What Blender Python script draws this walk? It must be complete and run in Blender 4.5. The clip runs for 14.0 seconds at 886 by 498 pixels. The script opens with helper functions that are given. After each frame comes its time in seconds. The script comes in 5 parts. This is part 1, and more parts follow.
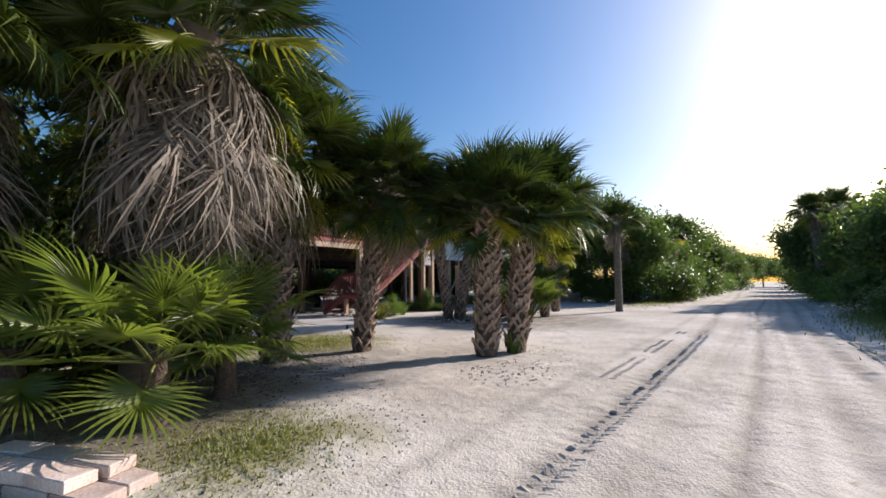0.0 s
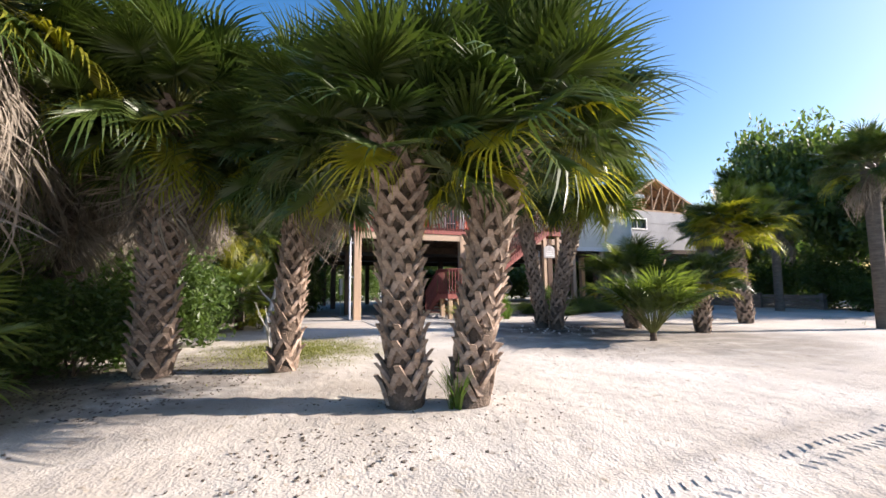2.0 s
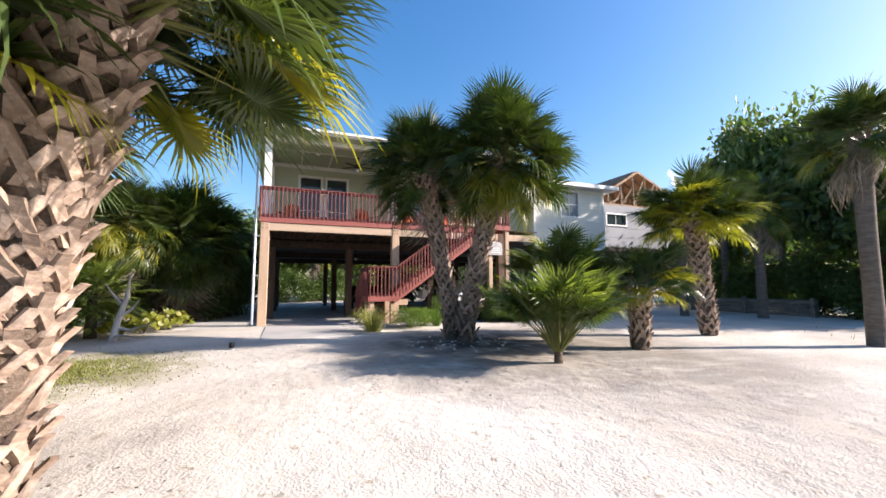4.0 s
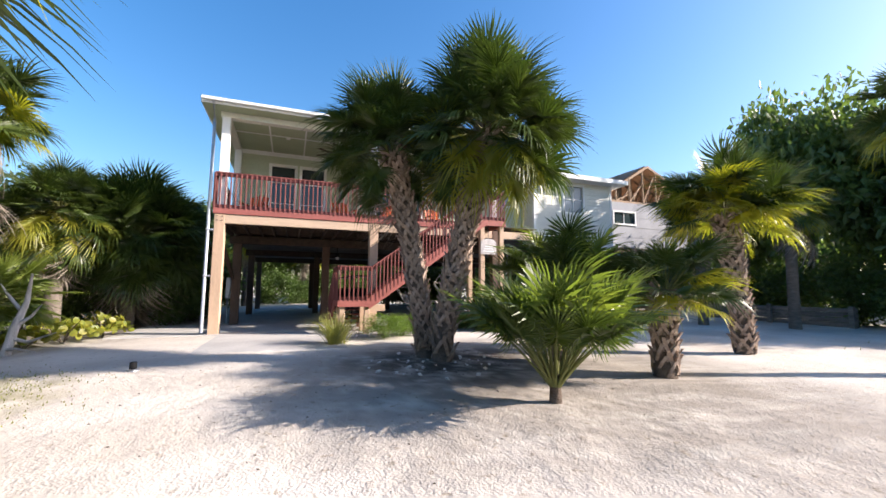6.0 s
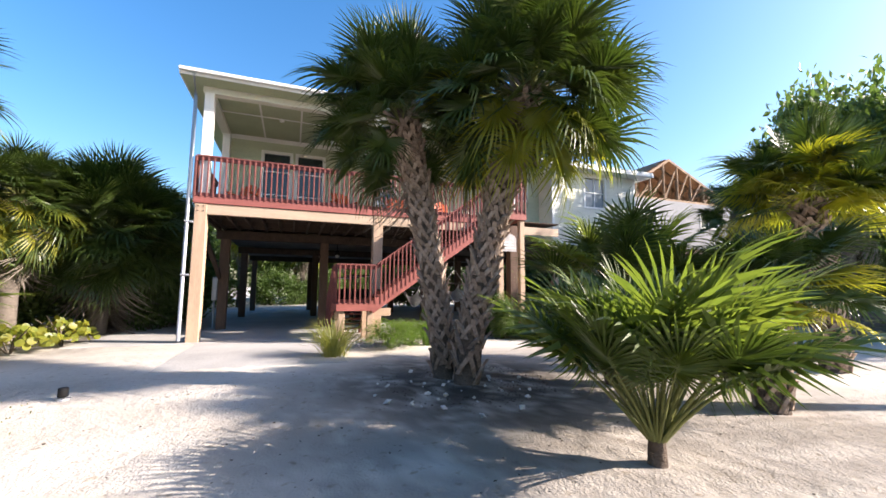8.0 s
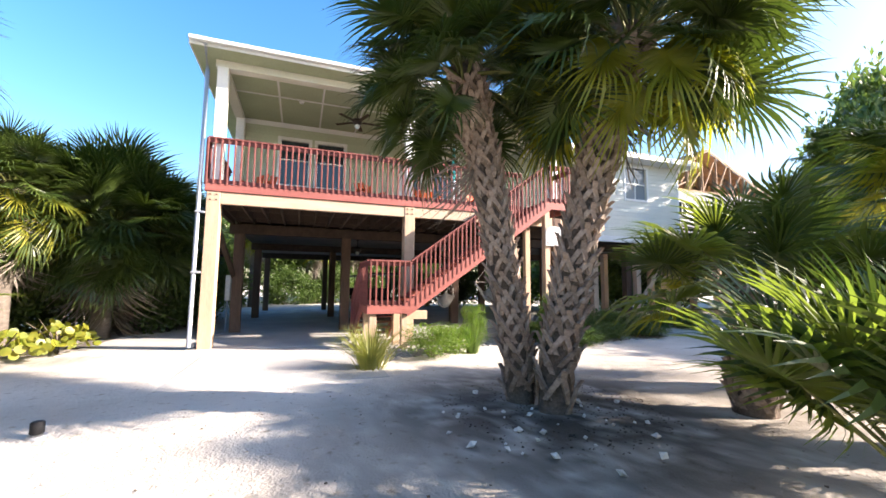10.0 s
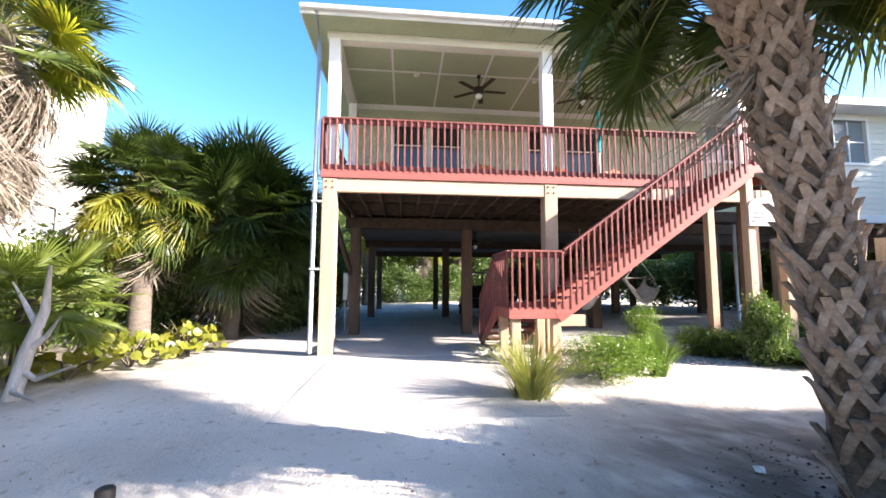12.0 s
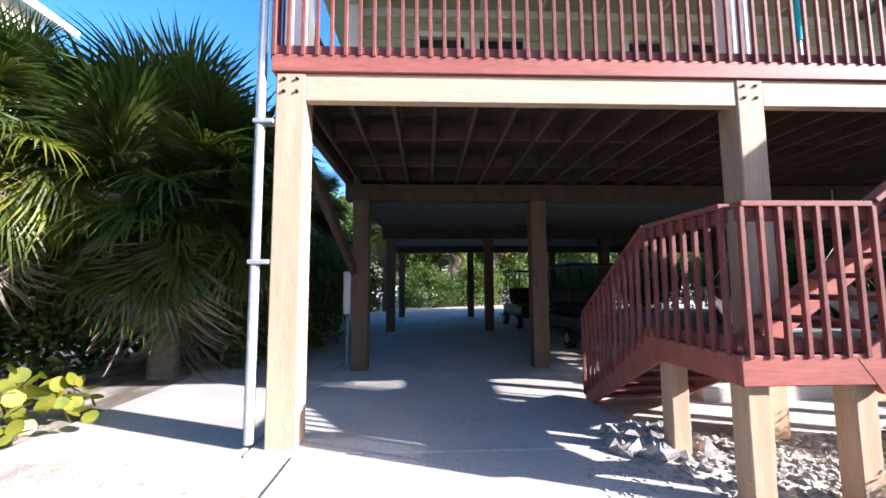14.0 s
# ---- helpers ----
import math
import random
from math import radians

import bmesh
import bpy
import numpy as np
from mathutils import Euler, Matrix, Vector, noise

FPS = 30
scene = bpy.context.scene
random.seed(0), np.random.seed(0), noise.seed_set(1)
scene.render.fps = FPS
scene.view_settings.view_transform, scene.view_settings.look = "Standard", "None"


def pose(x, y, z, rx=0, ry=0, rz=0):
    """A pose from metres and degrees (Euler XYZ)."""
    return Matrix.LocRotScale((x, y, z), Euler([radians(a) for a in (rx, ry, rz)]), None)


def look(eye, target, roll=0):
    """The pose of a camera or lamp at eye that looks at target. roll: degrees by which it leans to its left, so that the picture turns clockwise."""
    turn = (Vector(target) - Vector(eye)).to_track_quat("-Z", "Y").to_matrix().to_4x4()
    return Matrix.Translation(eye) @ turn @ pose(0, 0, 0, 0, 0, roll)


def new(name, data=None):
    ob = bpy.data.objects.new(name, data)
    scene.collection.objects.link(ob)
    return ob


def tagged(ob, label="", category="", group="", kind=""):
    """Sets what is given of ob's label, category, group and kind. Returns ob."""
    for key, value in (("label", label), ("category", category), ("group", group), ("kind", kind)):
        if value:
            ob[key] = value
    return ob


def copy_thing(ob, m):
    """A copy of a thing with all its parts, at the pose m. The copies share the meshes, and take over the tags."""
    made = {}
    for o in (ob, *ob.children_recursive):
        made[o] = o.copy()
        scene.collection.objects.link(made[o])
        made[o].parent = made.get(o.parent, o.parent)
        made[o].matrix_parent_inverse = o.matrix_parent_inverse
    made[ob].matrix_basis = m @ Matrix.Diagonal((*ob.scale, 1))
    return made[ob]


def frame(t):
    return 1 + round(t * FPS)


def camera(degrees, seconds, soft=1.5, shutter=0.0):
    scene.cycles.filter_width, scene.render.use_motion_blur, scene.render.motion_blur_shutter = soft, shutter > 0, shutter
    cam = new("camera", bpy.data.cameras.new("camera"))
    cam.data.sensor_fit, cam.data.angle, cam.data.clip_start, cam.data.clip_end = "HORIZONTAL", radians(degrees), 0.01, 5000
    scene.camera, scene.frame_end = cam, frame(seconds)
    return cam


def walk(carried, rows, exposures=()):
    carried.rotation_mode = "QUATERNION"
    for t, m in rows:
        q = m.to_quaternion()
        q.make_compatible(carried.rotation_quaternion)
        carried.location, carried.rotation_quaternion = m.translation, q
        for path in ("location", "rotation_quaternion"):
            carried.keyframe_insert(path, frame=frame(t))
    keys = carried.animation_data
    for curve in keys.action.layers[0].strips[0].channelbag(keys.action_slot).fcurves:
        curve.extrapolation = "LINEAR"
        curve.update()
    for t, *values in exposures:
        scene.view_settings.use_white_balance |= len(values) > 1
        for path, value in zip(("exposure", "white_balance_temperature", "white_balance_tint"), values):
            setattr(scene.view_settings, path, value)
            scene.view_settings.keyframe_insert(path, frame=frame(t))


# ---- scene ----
cam = camera(96.5, 14.0, 1.6)
METRES, EYE, TILT, LEAN, TURN = 18.144, 1.215, 0.0, 0.0, 39.1
ROWS = [
    (0.0, 0.0, 0.0, 0.0, 0.06, 5.21, 0.62),
    (0.5, 0.0485, 0.0619, -0.0034, 14.74, 5.34, 0.75),
    (1.0, 0.0892, 0.1139, -0.0043, 23.41, 5.32, 0.63),
    (1.5, 0.1285, 0.1634, -0.0053, 27.81, 5.46, 0.7),
    (2.0, 0.1618, 0.211, -0.0069, 28.75, 5.52, 0.6),
    (2.5, 0.1882, 0.2548, -0.0077, 28.93, 5.59, 0.47),
    (3.0, 0.2098, 0.2967, -0.0076, 29.13, 5.6, 0.38),
    (3.5, 0.2232, 0.3362, -0.0067, 29.23, 5.52, 0.28),
    (6.0, 0.2114, 0.4648, -0.0024, 29.85, 5.71, -0.31),
    (6.5, 0.1997, 0.4818, -0.0014, 29.91, 5.72, -0.36),
    (7.0, 0.1869, 0.4979, -0.0008, 30.03, 5.71, -0.39),
    (7.5, 0.1736, 0.5107, -0.001, 30.01, 5.74, -0.45),
    (10.0, 0.0937, 0.5537, -0.0001, 31.04, 5.54, -0.51),
    (10.5, 0.074, 0.5604, -0.0004, 34.69, 5.52, -0.46),
    (11.0, 0.0531, 0.5704, -0.0007, 38.92, 5.36, -0.41),
    (11.5, 0.0299, 0.5843, -0.001, 42.73, 5.27, -0.26),
    (12.0, 0.0056, 0.6005, -0.0007, 45.27, 5.15, -0.22),
    (12.5, -0.0184, 0.6186, -0.0005, 46.98, 5.11, -0.19),
    (13.0, -0.0463, 0.6327, -0.0001, 47.45, 5.08, 0.2),
    (13.25, -0.0720, 0.6523, -0.0002, 48.1, 5.1, 0.4),
    (13.5, -0.0996, 0.6741, -0.0005, 48.75, 5.15, 0.6),
    (13.75, -0.1285, 0.6976, 0.0010, 48.75, 5.2, 0.4),
    (14.0, -0.1574, 0.7211, 0.0025, 48.66, 5.26, 0.33),
]
walk(cam, [(t, pose(0, 0, EYE, TILT, LEAN, TURN) @ pose(METRES * x, METRES * y, METRES * z, 90 + pitch, roll, yaw)) for t, x, y, z, yaw, pitch, roll in ROWS],
     [(t, stops, kelvin, 19) for t, stops, kelvin in ((0.0, 0.5, 6450), (1.0, 0.95, 6550), (3.5, 1.2, 6550), (6.0, 1.32, 6550), (7.7, 1.45, 6600), (9.8, 1.98, 6850), (12.0, 2.2, 6550), (13.2, 2.05, 6150), (14.0, 1.85, 5950))])

# ---- light ----
SUN_AZ, SUN_EL = 22.0, 26.0
SUN_DIR = Vector((math.sin(radians(SUN_AZ)) * math.cos(radians(SUN_EL)), math.cos(radians(SUN_AZ)) * math.cos(radians(SUN_EL)), math.sin(radians(SUN_EL))))
world = bpy.data.worlds.new("sky")
scene.world = world
world.use_nodes = True
sky = world.node_tree.nodes.new("ShaderNodeTexSky")
sky.sky_type = "NISHITA"
sky.sun_disc = False
sky.sun_elevation, sky.sun_rotation = radians(SUN_EL), radians(SUN_AZ)
sky.air_density, sky.dust_density, sky.ozone_density = 1.3, 1.9, 3.6
background = world.node_tree.nodes["Background"]
background.inputs["Strength"].default_value = 0.11
deeper = world.node_tree.nodes.new("ShaderNodeHueSaturation")
deeper.inputs["Saturation"].default_value = 1.32
world.node_tree.links.new(sky.outputs[0], deeper.inputs["Color"])
world.node_tree.links.new(deeper.outputs[0], background.inputs["Color"])
sun = new("sun", bpy.data.lights.new("sun", "SUN"))
sun.data.energy, sun.data.angle, sun.data.color = 5.0, radians(0.6), (1.0, 0.93, 0.82)
sun.matrix_world = look(SUN_DIR * 60, (0, 0, 0))


# ---- materials ----
def material(name, color, rough=0.8, metal=0.0, scale=8.0, amount=0.25, fine=60.0, bump=0.2, depth=0.01, stretch=(1, 1, 1), spec=0.3, random_amount=0.0, tint=None):
    """A surface with stains at one scale and grain at another; tint is the colour that the stains lean to."""
    m = bpy.data.materials.new(name)
    m.use_nodes = True
    n, l = m.node_tree.nodes, m.node_tree.links
    b = n["Principled BSDF"]
    b.inputs["Roughness"].default_value, b.inputs["Metallic"].default_value = rough, metal
    b.inputs["Specular IOR Level"].default_value = spec
    co = n.new("ShaderNodeTexCoord")
    mp = n.new("ShaderNodeMapping")
    mp.inputs["Scale"].default_value = stretch
    l.new(co.outputs["Object"], mp.inputs["Vector"])
    big, small = n.new("ShaderNodeTexNoise"), n.new("ShaderNodeTexNoise")
    big.inputs["Scale"].default_value, big.inputs["Detail"].default_value = scale, 5
    small.inputs["Scale"].default_value, small.inputs["Detail"].default_value = fine, 3
    l.new(mp.outputs[0], big.inputs["Vector"])
    l.new(mp.outputs[0], small.inputs["Vector"])
    ramp = n.new("ShaderNodeMapRange")
    ramp.inputs["From Min"].default_value, ramp.inputs["From Max"].default_value = 0.3, 0.7
    l.new(big.outputs["Fac"], ramp.inputs["Value"])
    mix = n.new("ShaderNodeMix")
    mix.data_type = "RGBA"
    dark = tint or tuple(c * (1 - 1.6 * amount) for c in color)
    mix.inputs["A"].default_value, mix.inputs["B"].default_value = (*dark, 1), (*color, 1)
    l.new(ramp.outputs[0], mix.inputs["Factor"])
    hsv = n.new("ShaderNodeHueSaturation")
    l.new(mix.outputs["Result"], hsv.inputs["Color"])
    val = n.new("ShaderNodeMapRange")
    val.inputs["From Min"].default_value, val.inputs["From Max"].default_value = 0.25, 0.75
    val.inputs["To Min"].default_value, val.inputs["To Max"].default_value = 1 - amount, 1 + amount
    l.new(small.outputs["Fac"], val.inputs["Value"])
    last = val.outputs[0]
    if random_amount:
        info = n.new("ShaderNodeObjectInfo")
        r = n.new("ShaderNodeMapRange")
        r.inputs["To Min"].default_value, r.inputs["To Max"].default_value = 1 - random_amount, 1 + random_amount
        l.new(info.outputs["Random"], r.inputs["Value"])
        mul = n.new("ShaderNodeMath")
        mul.operation = "MULTIPLY"
        l.new(last, mul.inputs[0])
        l.new(r.outputs[0], mul.inputs[1])
        last = mul.outputs[0]
    l.new(last, hsv.inputs["Value"])
    l.new(hsv.outputs[0], b.inputs["Base Color"])
    if bump:
        bp = n.new("ShaderNodeBump")
        bp.inputs["Strength"].default_value, bp.inputs["Distance"].default_value = bump, depth
        l.new(small.outputs["Fac"], bp.inputs["Height"])
        l.new(bp.outputs[0], b.inputs["Normal"])
    return m


def leaf_material(name, color, second, through_amount=0.35, rough=0.4):
    """Leaf blades that let part of the light through, each a little different."""
    m = bpy.data.materials.new(name)
    m.use_nodes = True
    n, l = m.node_tree.nodes, m.node_tree.links
    b = n["Principled BSDF"]
    b.inputs["Roughness"].default_value = rough
    b.inputs["Specular IOR Level"].default_value = 0.45
    info, geo = n.new("ShaderNodeObjectInfo"), n.new("ShaderNodeNewGeometry")
    co, noise_tex = n.new("ShaderNodeTexCoord"), n.new("ShaderNodeTexNoise")
    noise_tex.inputs["Scale"].default_value = 5
    l.new(co.outputs["Object"], noise_tex.inputs["Vector"])
    add = n.new("ShaderNodeMath")
    add.operation = "MULTIPLY_ADD"
    add.inputs[1].default_value = 0.45
    l.new(info.outputs["Random"], add.inputs[0])
    isl = n.new("ShaderNodeMath")
    isl.operation = "MULTIPLY_ADD"
    isl.inputs[1].default_value = 0.35
    l.new(geo.outputs["Random Per Island"], isl.inputs[0])
    l.new(noise_tex.outputs["Fac"], isl.inputs[2])
    sub = n.new("ShaderNodeMath")
    sub.operation = "SUBTRACT"
    sub.inputs[1].default_value = 0.35
    l.new(isl.outputs[0], sub.inputs[0])
    l.new(sub.outputs[0], add.inputs[2])
    mix = n.new("ShaderNodeMix")
    mix.data_type = "RGBA"
    mix.inputs["A"].default_value, mix.inputs["B"].default_value = (*color, 1), (*second, 1)
    l.new(add.outputs[0], mix.inputs["Factor"])
    l.new(mix.outputs["Result"], b.inputs["Base Color"])
    tr = n.new("ShaderNodeBsdfTranslucent")
    bright = n.new("ShaderNodeHueSaturation")
    bright.inputs["Value"].default_value, bright.inputs["Saturation"].default_value = 2.0, 1.1
    l.new(mix.outputs["Result"], bright.inputs["Color"])
    l.new(bright.outputs[0], tr.inputs["Color"])
    ms = n.new("ShaderNodeMixShader")
    ms.inputs[0].default_value = through_amount
    l.new(b.outputs[0], ms.inputs[1])
    l.new(tr.outputs[0], ms.inputs[2])
    l.new(ms.outputs[0], n["Material Output"].inputs["Surface"])
    return m


def glass_material(name, color=(0.03, 0.045, 0.05)):
    m = bpy.data.materials.new(name)
    m.use_nodes = True
    b = m.node_tree.nodes["Principled BSDF"]
    b.inputs["Base Color"].default_value = (*color, 1)
    b.inputs["Roughness"].default_value = 0.04
    b.inputs["Specular IOR Level"].default_value = 0.6
    return m


def sand_material(name):
    """White shell sand, trodden and driven, greyer and with leaf litter and painted shade by the palms."""
    m = bpy.data.materials.new(name)
    m.use_nodes = True
    n, l = m.node_tree.nodes, m.node_tree.links
    b = n["Principled BSDF"]
    b.inputs["Roughness"].default_value = 0.95
    b.inputs["Specular IOR Level"].default_value = 0.1
    co = n.new("ShaderNodeTexCoord")

    def tex(scale, detail=4, stretch=(1, 1, 1)):
        mp, t = n.new("ShaderNodeMapping"), n.new("ShaderNodeTexNoise")
        mp.inputs["Scale"].default_value = stretch
        t.inputs["Scale"].default_value, t.inputs["Detail"].default_value = scale, detail
        l.new(co.outputs["Object"], mp.inputs["Vector"])
        l.new(mp.outputs[0], t.inputs["Vector"])
        return t

    def ranged(src, a, c):
        r = n.new("ShaderNodeMapRange")
        r.inputs["From Min"].default_value, r.inputs["From Max"].default_value = a, c
        l.new(src, r.inputs["Value"])
        return r.outputs[0]

    def mixed(fac, a, c):
        mx = n.new("ShaderNodeMix")
        mx.data_type = "RGBA"
        l.new(fac, mx.inputs["Factor"])
        for key, v in (("A", a), ("B", c)):
            if isinstance(v, tuple):
                mx.inputs[key].default_value = (*v, 1)
            else:
                l.new(v, mx.inputs[key])
        return mx.outputs["Result"]

    patches = ranged(tex(0.35, 6).outputs["Fac"], 0.38, 0.66)
    base = mixed(patches, (0.46, 0.415, 0.355), (0.65, 0.605, 0.54))
    streaks = ranged(tex(2.2, 5, (1, 0.12, 1)).outputs["Fac"], 0.55, 0.72)
    base = mixed(streaks, base, (0.56, 0.52, 0.455))
    litter = ranged(tex(9, 8).outputs["Fac"], 0.60, 0.72)
    base = mixed(litter, base, (0.36, 0.31, 0.24))
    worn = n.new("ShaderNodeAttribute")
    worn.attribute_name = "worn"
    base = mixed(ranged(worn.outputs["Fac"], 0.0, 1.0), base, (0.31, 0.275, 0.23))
    bare = n.new("ShaderNodeAttribute")
    bare.attribute_name = "grassy"
    base = mixed(bare.outputs["Fac"], base, (0.22, 0.205, 0.10))
    soil_shade_value = n.new("ShaderNodeAttribute")
    soil_shade_value.attribute_name = "soil_shade"
    base = mixed(soil_shade_value.outputs["Fac"], base, (0.07, 0.058, 0.046))
    specks = ranged(tex(70, 2).outputs["Fac"], 0.70, 0.78)
    base = mixed(specks, base, (0.25, 0.22, 0.18))
    l.new(base, b.inputs["Base Color"])
    bp, bp2 = n.new("ShaderNodeBump"), n.new("ShaderNodeBump")
    bp.inputs["Strength"].default_value, bp.inputs["Distance"].default_value = 0.6, 0.02
    bp2.inputs["Strength"].default_value, bp2.inputs["Distance"].default_value = 0.4, 0.05
    l.new(tex(45, 4).outputs["Fac"], bp.inputs["Height"])
    l.new(tex(7, 5).outputs["Fac"], bp2.inputs["Height"])
    l.new(bp2.outputs[0], bp.inputs["Normal"])
    l.new(bp.outputs[0], b.inputs["Normal"])
    return m


SAND = sand_material("white_sand")
CONCRETE = material("pale_concrete", (0.46, 0.445, 0.42), 0.9, scale=0.8, amount=0.16, fine=35, bump=0.15, depth=0.004)
TAN_WOOD = material("tan_painted_timber", (0.53, 0.375, 0.26), 0.7, scale=1.5, amount=0.12, fine=14, bump=0.15, stretch=(6, 6, 0.6))
# darker than the tan pilings; for the inner rows and the third front one
BROWN_POST = material("dark_brown_piling", (0.15, 0.095, 0.068), 0.8, scale=1.5, amount=0.2, fine=14, bump=0.2, stretch=(6, 6, 0.6))
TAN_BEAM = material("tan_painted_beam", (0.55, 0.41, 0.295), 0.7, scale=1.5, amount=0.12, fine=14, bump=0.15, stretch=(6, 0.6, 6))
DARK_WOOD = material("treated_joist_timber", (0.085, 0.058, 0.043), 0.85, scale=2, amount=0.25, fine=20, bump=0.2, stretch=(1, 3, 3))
RED_WOOD = material("red_stained_wood", (0.225, 0.072, 0.062), 0.65, scale=3, amount=0.2, fine=25, bump=0.12, random_amount=0.14)
RED_BAND = material("red_stained_band", (0.36, 0.118, 0.098), 0.6, scale=2, amount=0.16, fine=16, bump=0.1, stretch=(4, 0.5, 4))
WHITE_PAINT = material("white_paint", (0.78, 0.78, 0.76), 0.5, scale=2, amount=0.05, fine=30, bump=0.05)
SAGE = material("sage_green_siding", (0.46, 0.50, 0.37), 0.65, scale=1.5, amount=0.06, fine=18, bump=0.08, random_amount=0.03)
SAGE_CEILING = material("sage_ceiling_board", (0.42, 0.47, 0.32), 0.75, scale=2, amount=0.06, fine=20, bump=0.06)
PALE_SIDING = material("pale_siding", (0.70, 0.69, 0.61), 0.65, scale=1.2, amount=0.05, fine=18, bump=0.08, random_amount=0.03)
WHITE_SIDING = material("white_siding", (0.74, 0.72, 0.70), 0.7, scale=1.2, amount=0.06, fine=16, bump=0.1, random_amount=0.04)
# darker and browner than the grey sheathing
UNDERSIDE = material("dark_underside_panel", (0.19, 0.18, 0.17), 0.85, scale=0.8, amount=0.2, fine=12, bump=0.1)
GREY_WALL = material("grey_sheathing", (0.33, 0.34, 0.36), 0.8, scale=0.8, amount=0.12, fine=12, bump=0.1)
RAW_TRUSS = material("raw_truss_timber", (0.40, 0.27, 0.175), 0.8, scale=3, amount=0.2, fine=20, bump=0.15)
ROOF = material("light_metal_roof", (0.52, 0.53, 0.53), 0.45, 0.3, scale=1, amount=0.1, fine=15, bump=0.05)
PIPE = material("galvanised_pipe", (0.52, 0.54, 0.58), 0.4, 0.5, scale=4, amount=0.12, fine=30, bump=0.05)
GLASS = glass_material("window_glass")
# paler base colour stands in for what these panes reflect
REFLECT_GLASS = glass_material("painted_reflection_glass", (0.20, 0.23, 0.26))
BLACK_METAL = material("dark_bronze_metal", (0.045, 0.035, 0.03), 0.4, 0.6, scale=10, amount=0.2, bump=0.05)
BLACK_RUBBER = material("black_rubber", (0.02, 0.02, 0.022), 0.7, scale=10, amount=0.2, bump=0.1)
DARK_PAINT = material("dark_vehicle_paint", (0.03, 0.03, 0.035), 0.3, 0.2, scale=5, amount=0.15, bump=0.02)
ORANGE = material("orange_red_plastic", (0.55, 0.10, 0.03), 0.45, scale=6, amount=0.1, bump=0.03)
TEAL = material("teal_fabric", (0.02, 0.42, 0.42), 0.6, scale=8, amount=0.1, bump=0.05)
ROPE = material("off_white_rope_fabric", (0.74, 0.72, 0.68), 0.9, scale=12, amount=0.2, fine=80, bump=0.3)
OLD_TIMBER = material("weathered_grey_timber", (0.24, 0.21, 0.18), 0.9, scale=2, amount=0.3, fine=18, bump=0.4, stretch=(0.5, 4, 4))
DRIFT = material("bleached_driftwood", (0.55, 0.52, 0.50), 0.85, scale=5, amount=0.2, fine=40, bump=0.4, stretch=(4, 4, 0.7))
TRUNK = material("palm_trunk_fibre", (0.15, 0.112, 0.085), 0.95, scale=6, amount=0.35, fine=40, bump=0.7, depth=0.03)
BOOT = material("grey_leaf_base", (0.345, 0.27, 0.218), 0.9, scale=7, amount=0.3, fine=35, bump=0.5, random_amount=0.3, tint=(0.20, 0.13, 0.085))
PALE_TRUNK = material("smooth_grey_palm_trunk", (0.18, 0.15, 0.122), 0.95, scale=5, amount=0.25, fine=30, bump=0.6, depth=0.02, stretch=(1, 1, 4))
BARK = material("grey_brown_bark", (0.17, 0.14, 0.11), 0.95, scale=5, amount=0.35, fine=30, bump=0.7, depth=0.03)
BRICK = material("pinkish_paver", (0.64, 0.56, 0.50), 0.9, scale=5, amount=0.2, fine=50, bump=0.4, random_amount=0.25, tint=(0.50, 0.36, 0.29))
SHELL = material("white_shell", (0.72, 0.69, 0.64), 0.6, scale=20, amount=0.15, bump=0.2)
GRAVEL = material("grey_white_gravel", (0.42, 0.40, 0.38), 0.9, scale=20, amount=0.3, bump=0.3)
SOIL = material("dark_mulch", (0.085, 0.066, 0.052), 1.0, scale=8, amount=0.4, fine=50, bump=0.8, depth=0.03)
GREEN = leaf_material("palm_green", (0.022, 0.048, 0.011), (0.078, 0.108, 0.020), 0.17)
YELLOW_GREEN = leaf_material("palm_yellow_green", (0.12, 0.165, 0.022), (0.29, 0.265, 0.035), 0.45)
DEAD = leaf_material("palm_dead", (0.075, 0.06, 0.045), (0.32, 0.275, 0.22), 0.15, 0.75)
SAW = leaf_material("palmetto_green", (0.06, 0.10, 0.02), (0.16, 0.195, 0.036), 0.4)
BROAD = leaf_material("broadleaf_green", (0.045, 0.085, 0.02), (0.10, 0.145, 0.032), 0.35)
BUSH_GREEN = leaf_material("shrub_green", (0.06, 0.12, 0.022), (0.13, 0.20, 0.03), 0.35)
GRAPE = leaf_material("sea_grape_leaf", (0.05, 0.12, 0.016), (0.24, 0.22, 0.03), 0.3)
GRASS = leaf_material("grass_green", (0.10, 0.13, 0.025), (0.22, 0.22, 0.06), 0.3, 0.6)
STALK = material("leaf_stalk", (0.16, 0.17, 0.05), 0.6, scale=6, amount=0.2, bump=0.1)


# ---- helpers for building ----
def mesh_of(bm, name, mat):
    me = bpy.data.meshes.new(name)
    bm.to_mesh(me)
    bm.free()
    for mm in (mat if isinstance(mat, (list, tuple)) else [mat]):
        me.materials.append(mm)
    return me


def thing(name, m, label, category, group="", kind=""):
    """An empty at a thing's base."""
    ob = new(name)
    ob.matrix_world = m
    return tagged(ob, label, category, group, kind)


def part(name, bm, mat, parent=None, label="", m=None):
    """Links a bmesh as one mesh object under a thing or a part."""
    ob = new(name, mesh_of(bm, name, mat))
    if parent is not None:
        ob.parent = parent
    if m is not None:
        ob.matrix_basis = m
    if label:
        ob["label"] = label
    return ob


def piece(name, me, parent, m):
    """One more object on a shared mesh."""
    ob = new(name, me)
    ob.parent = parent
    ob.matrix_basis = m
    return ob


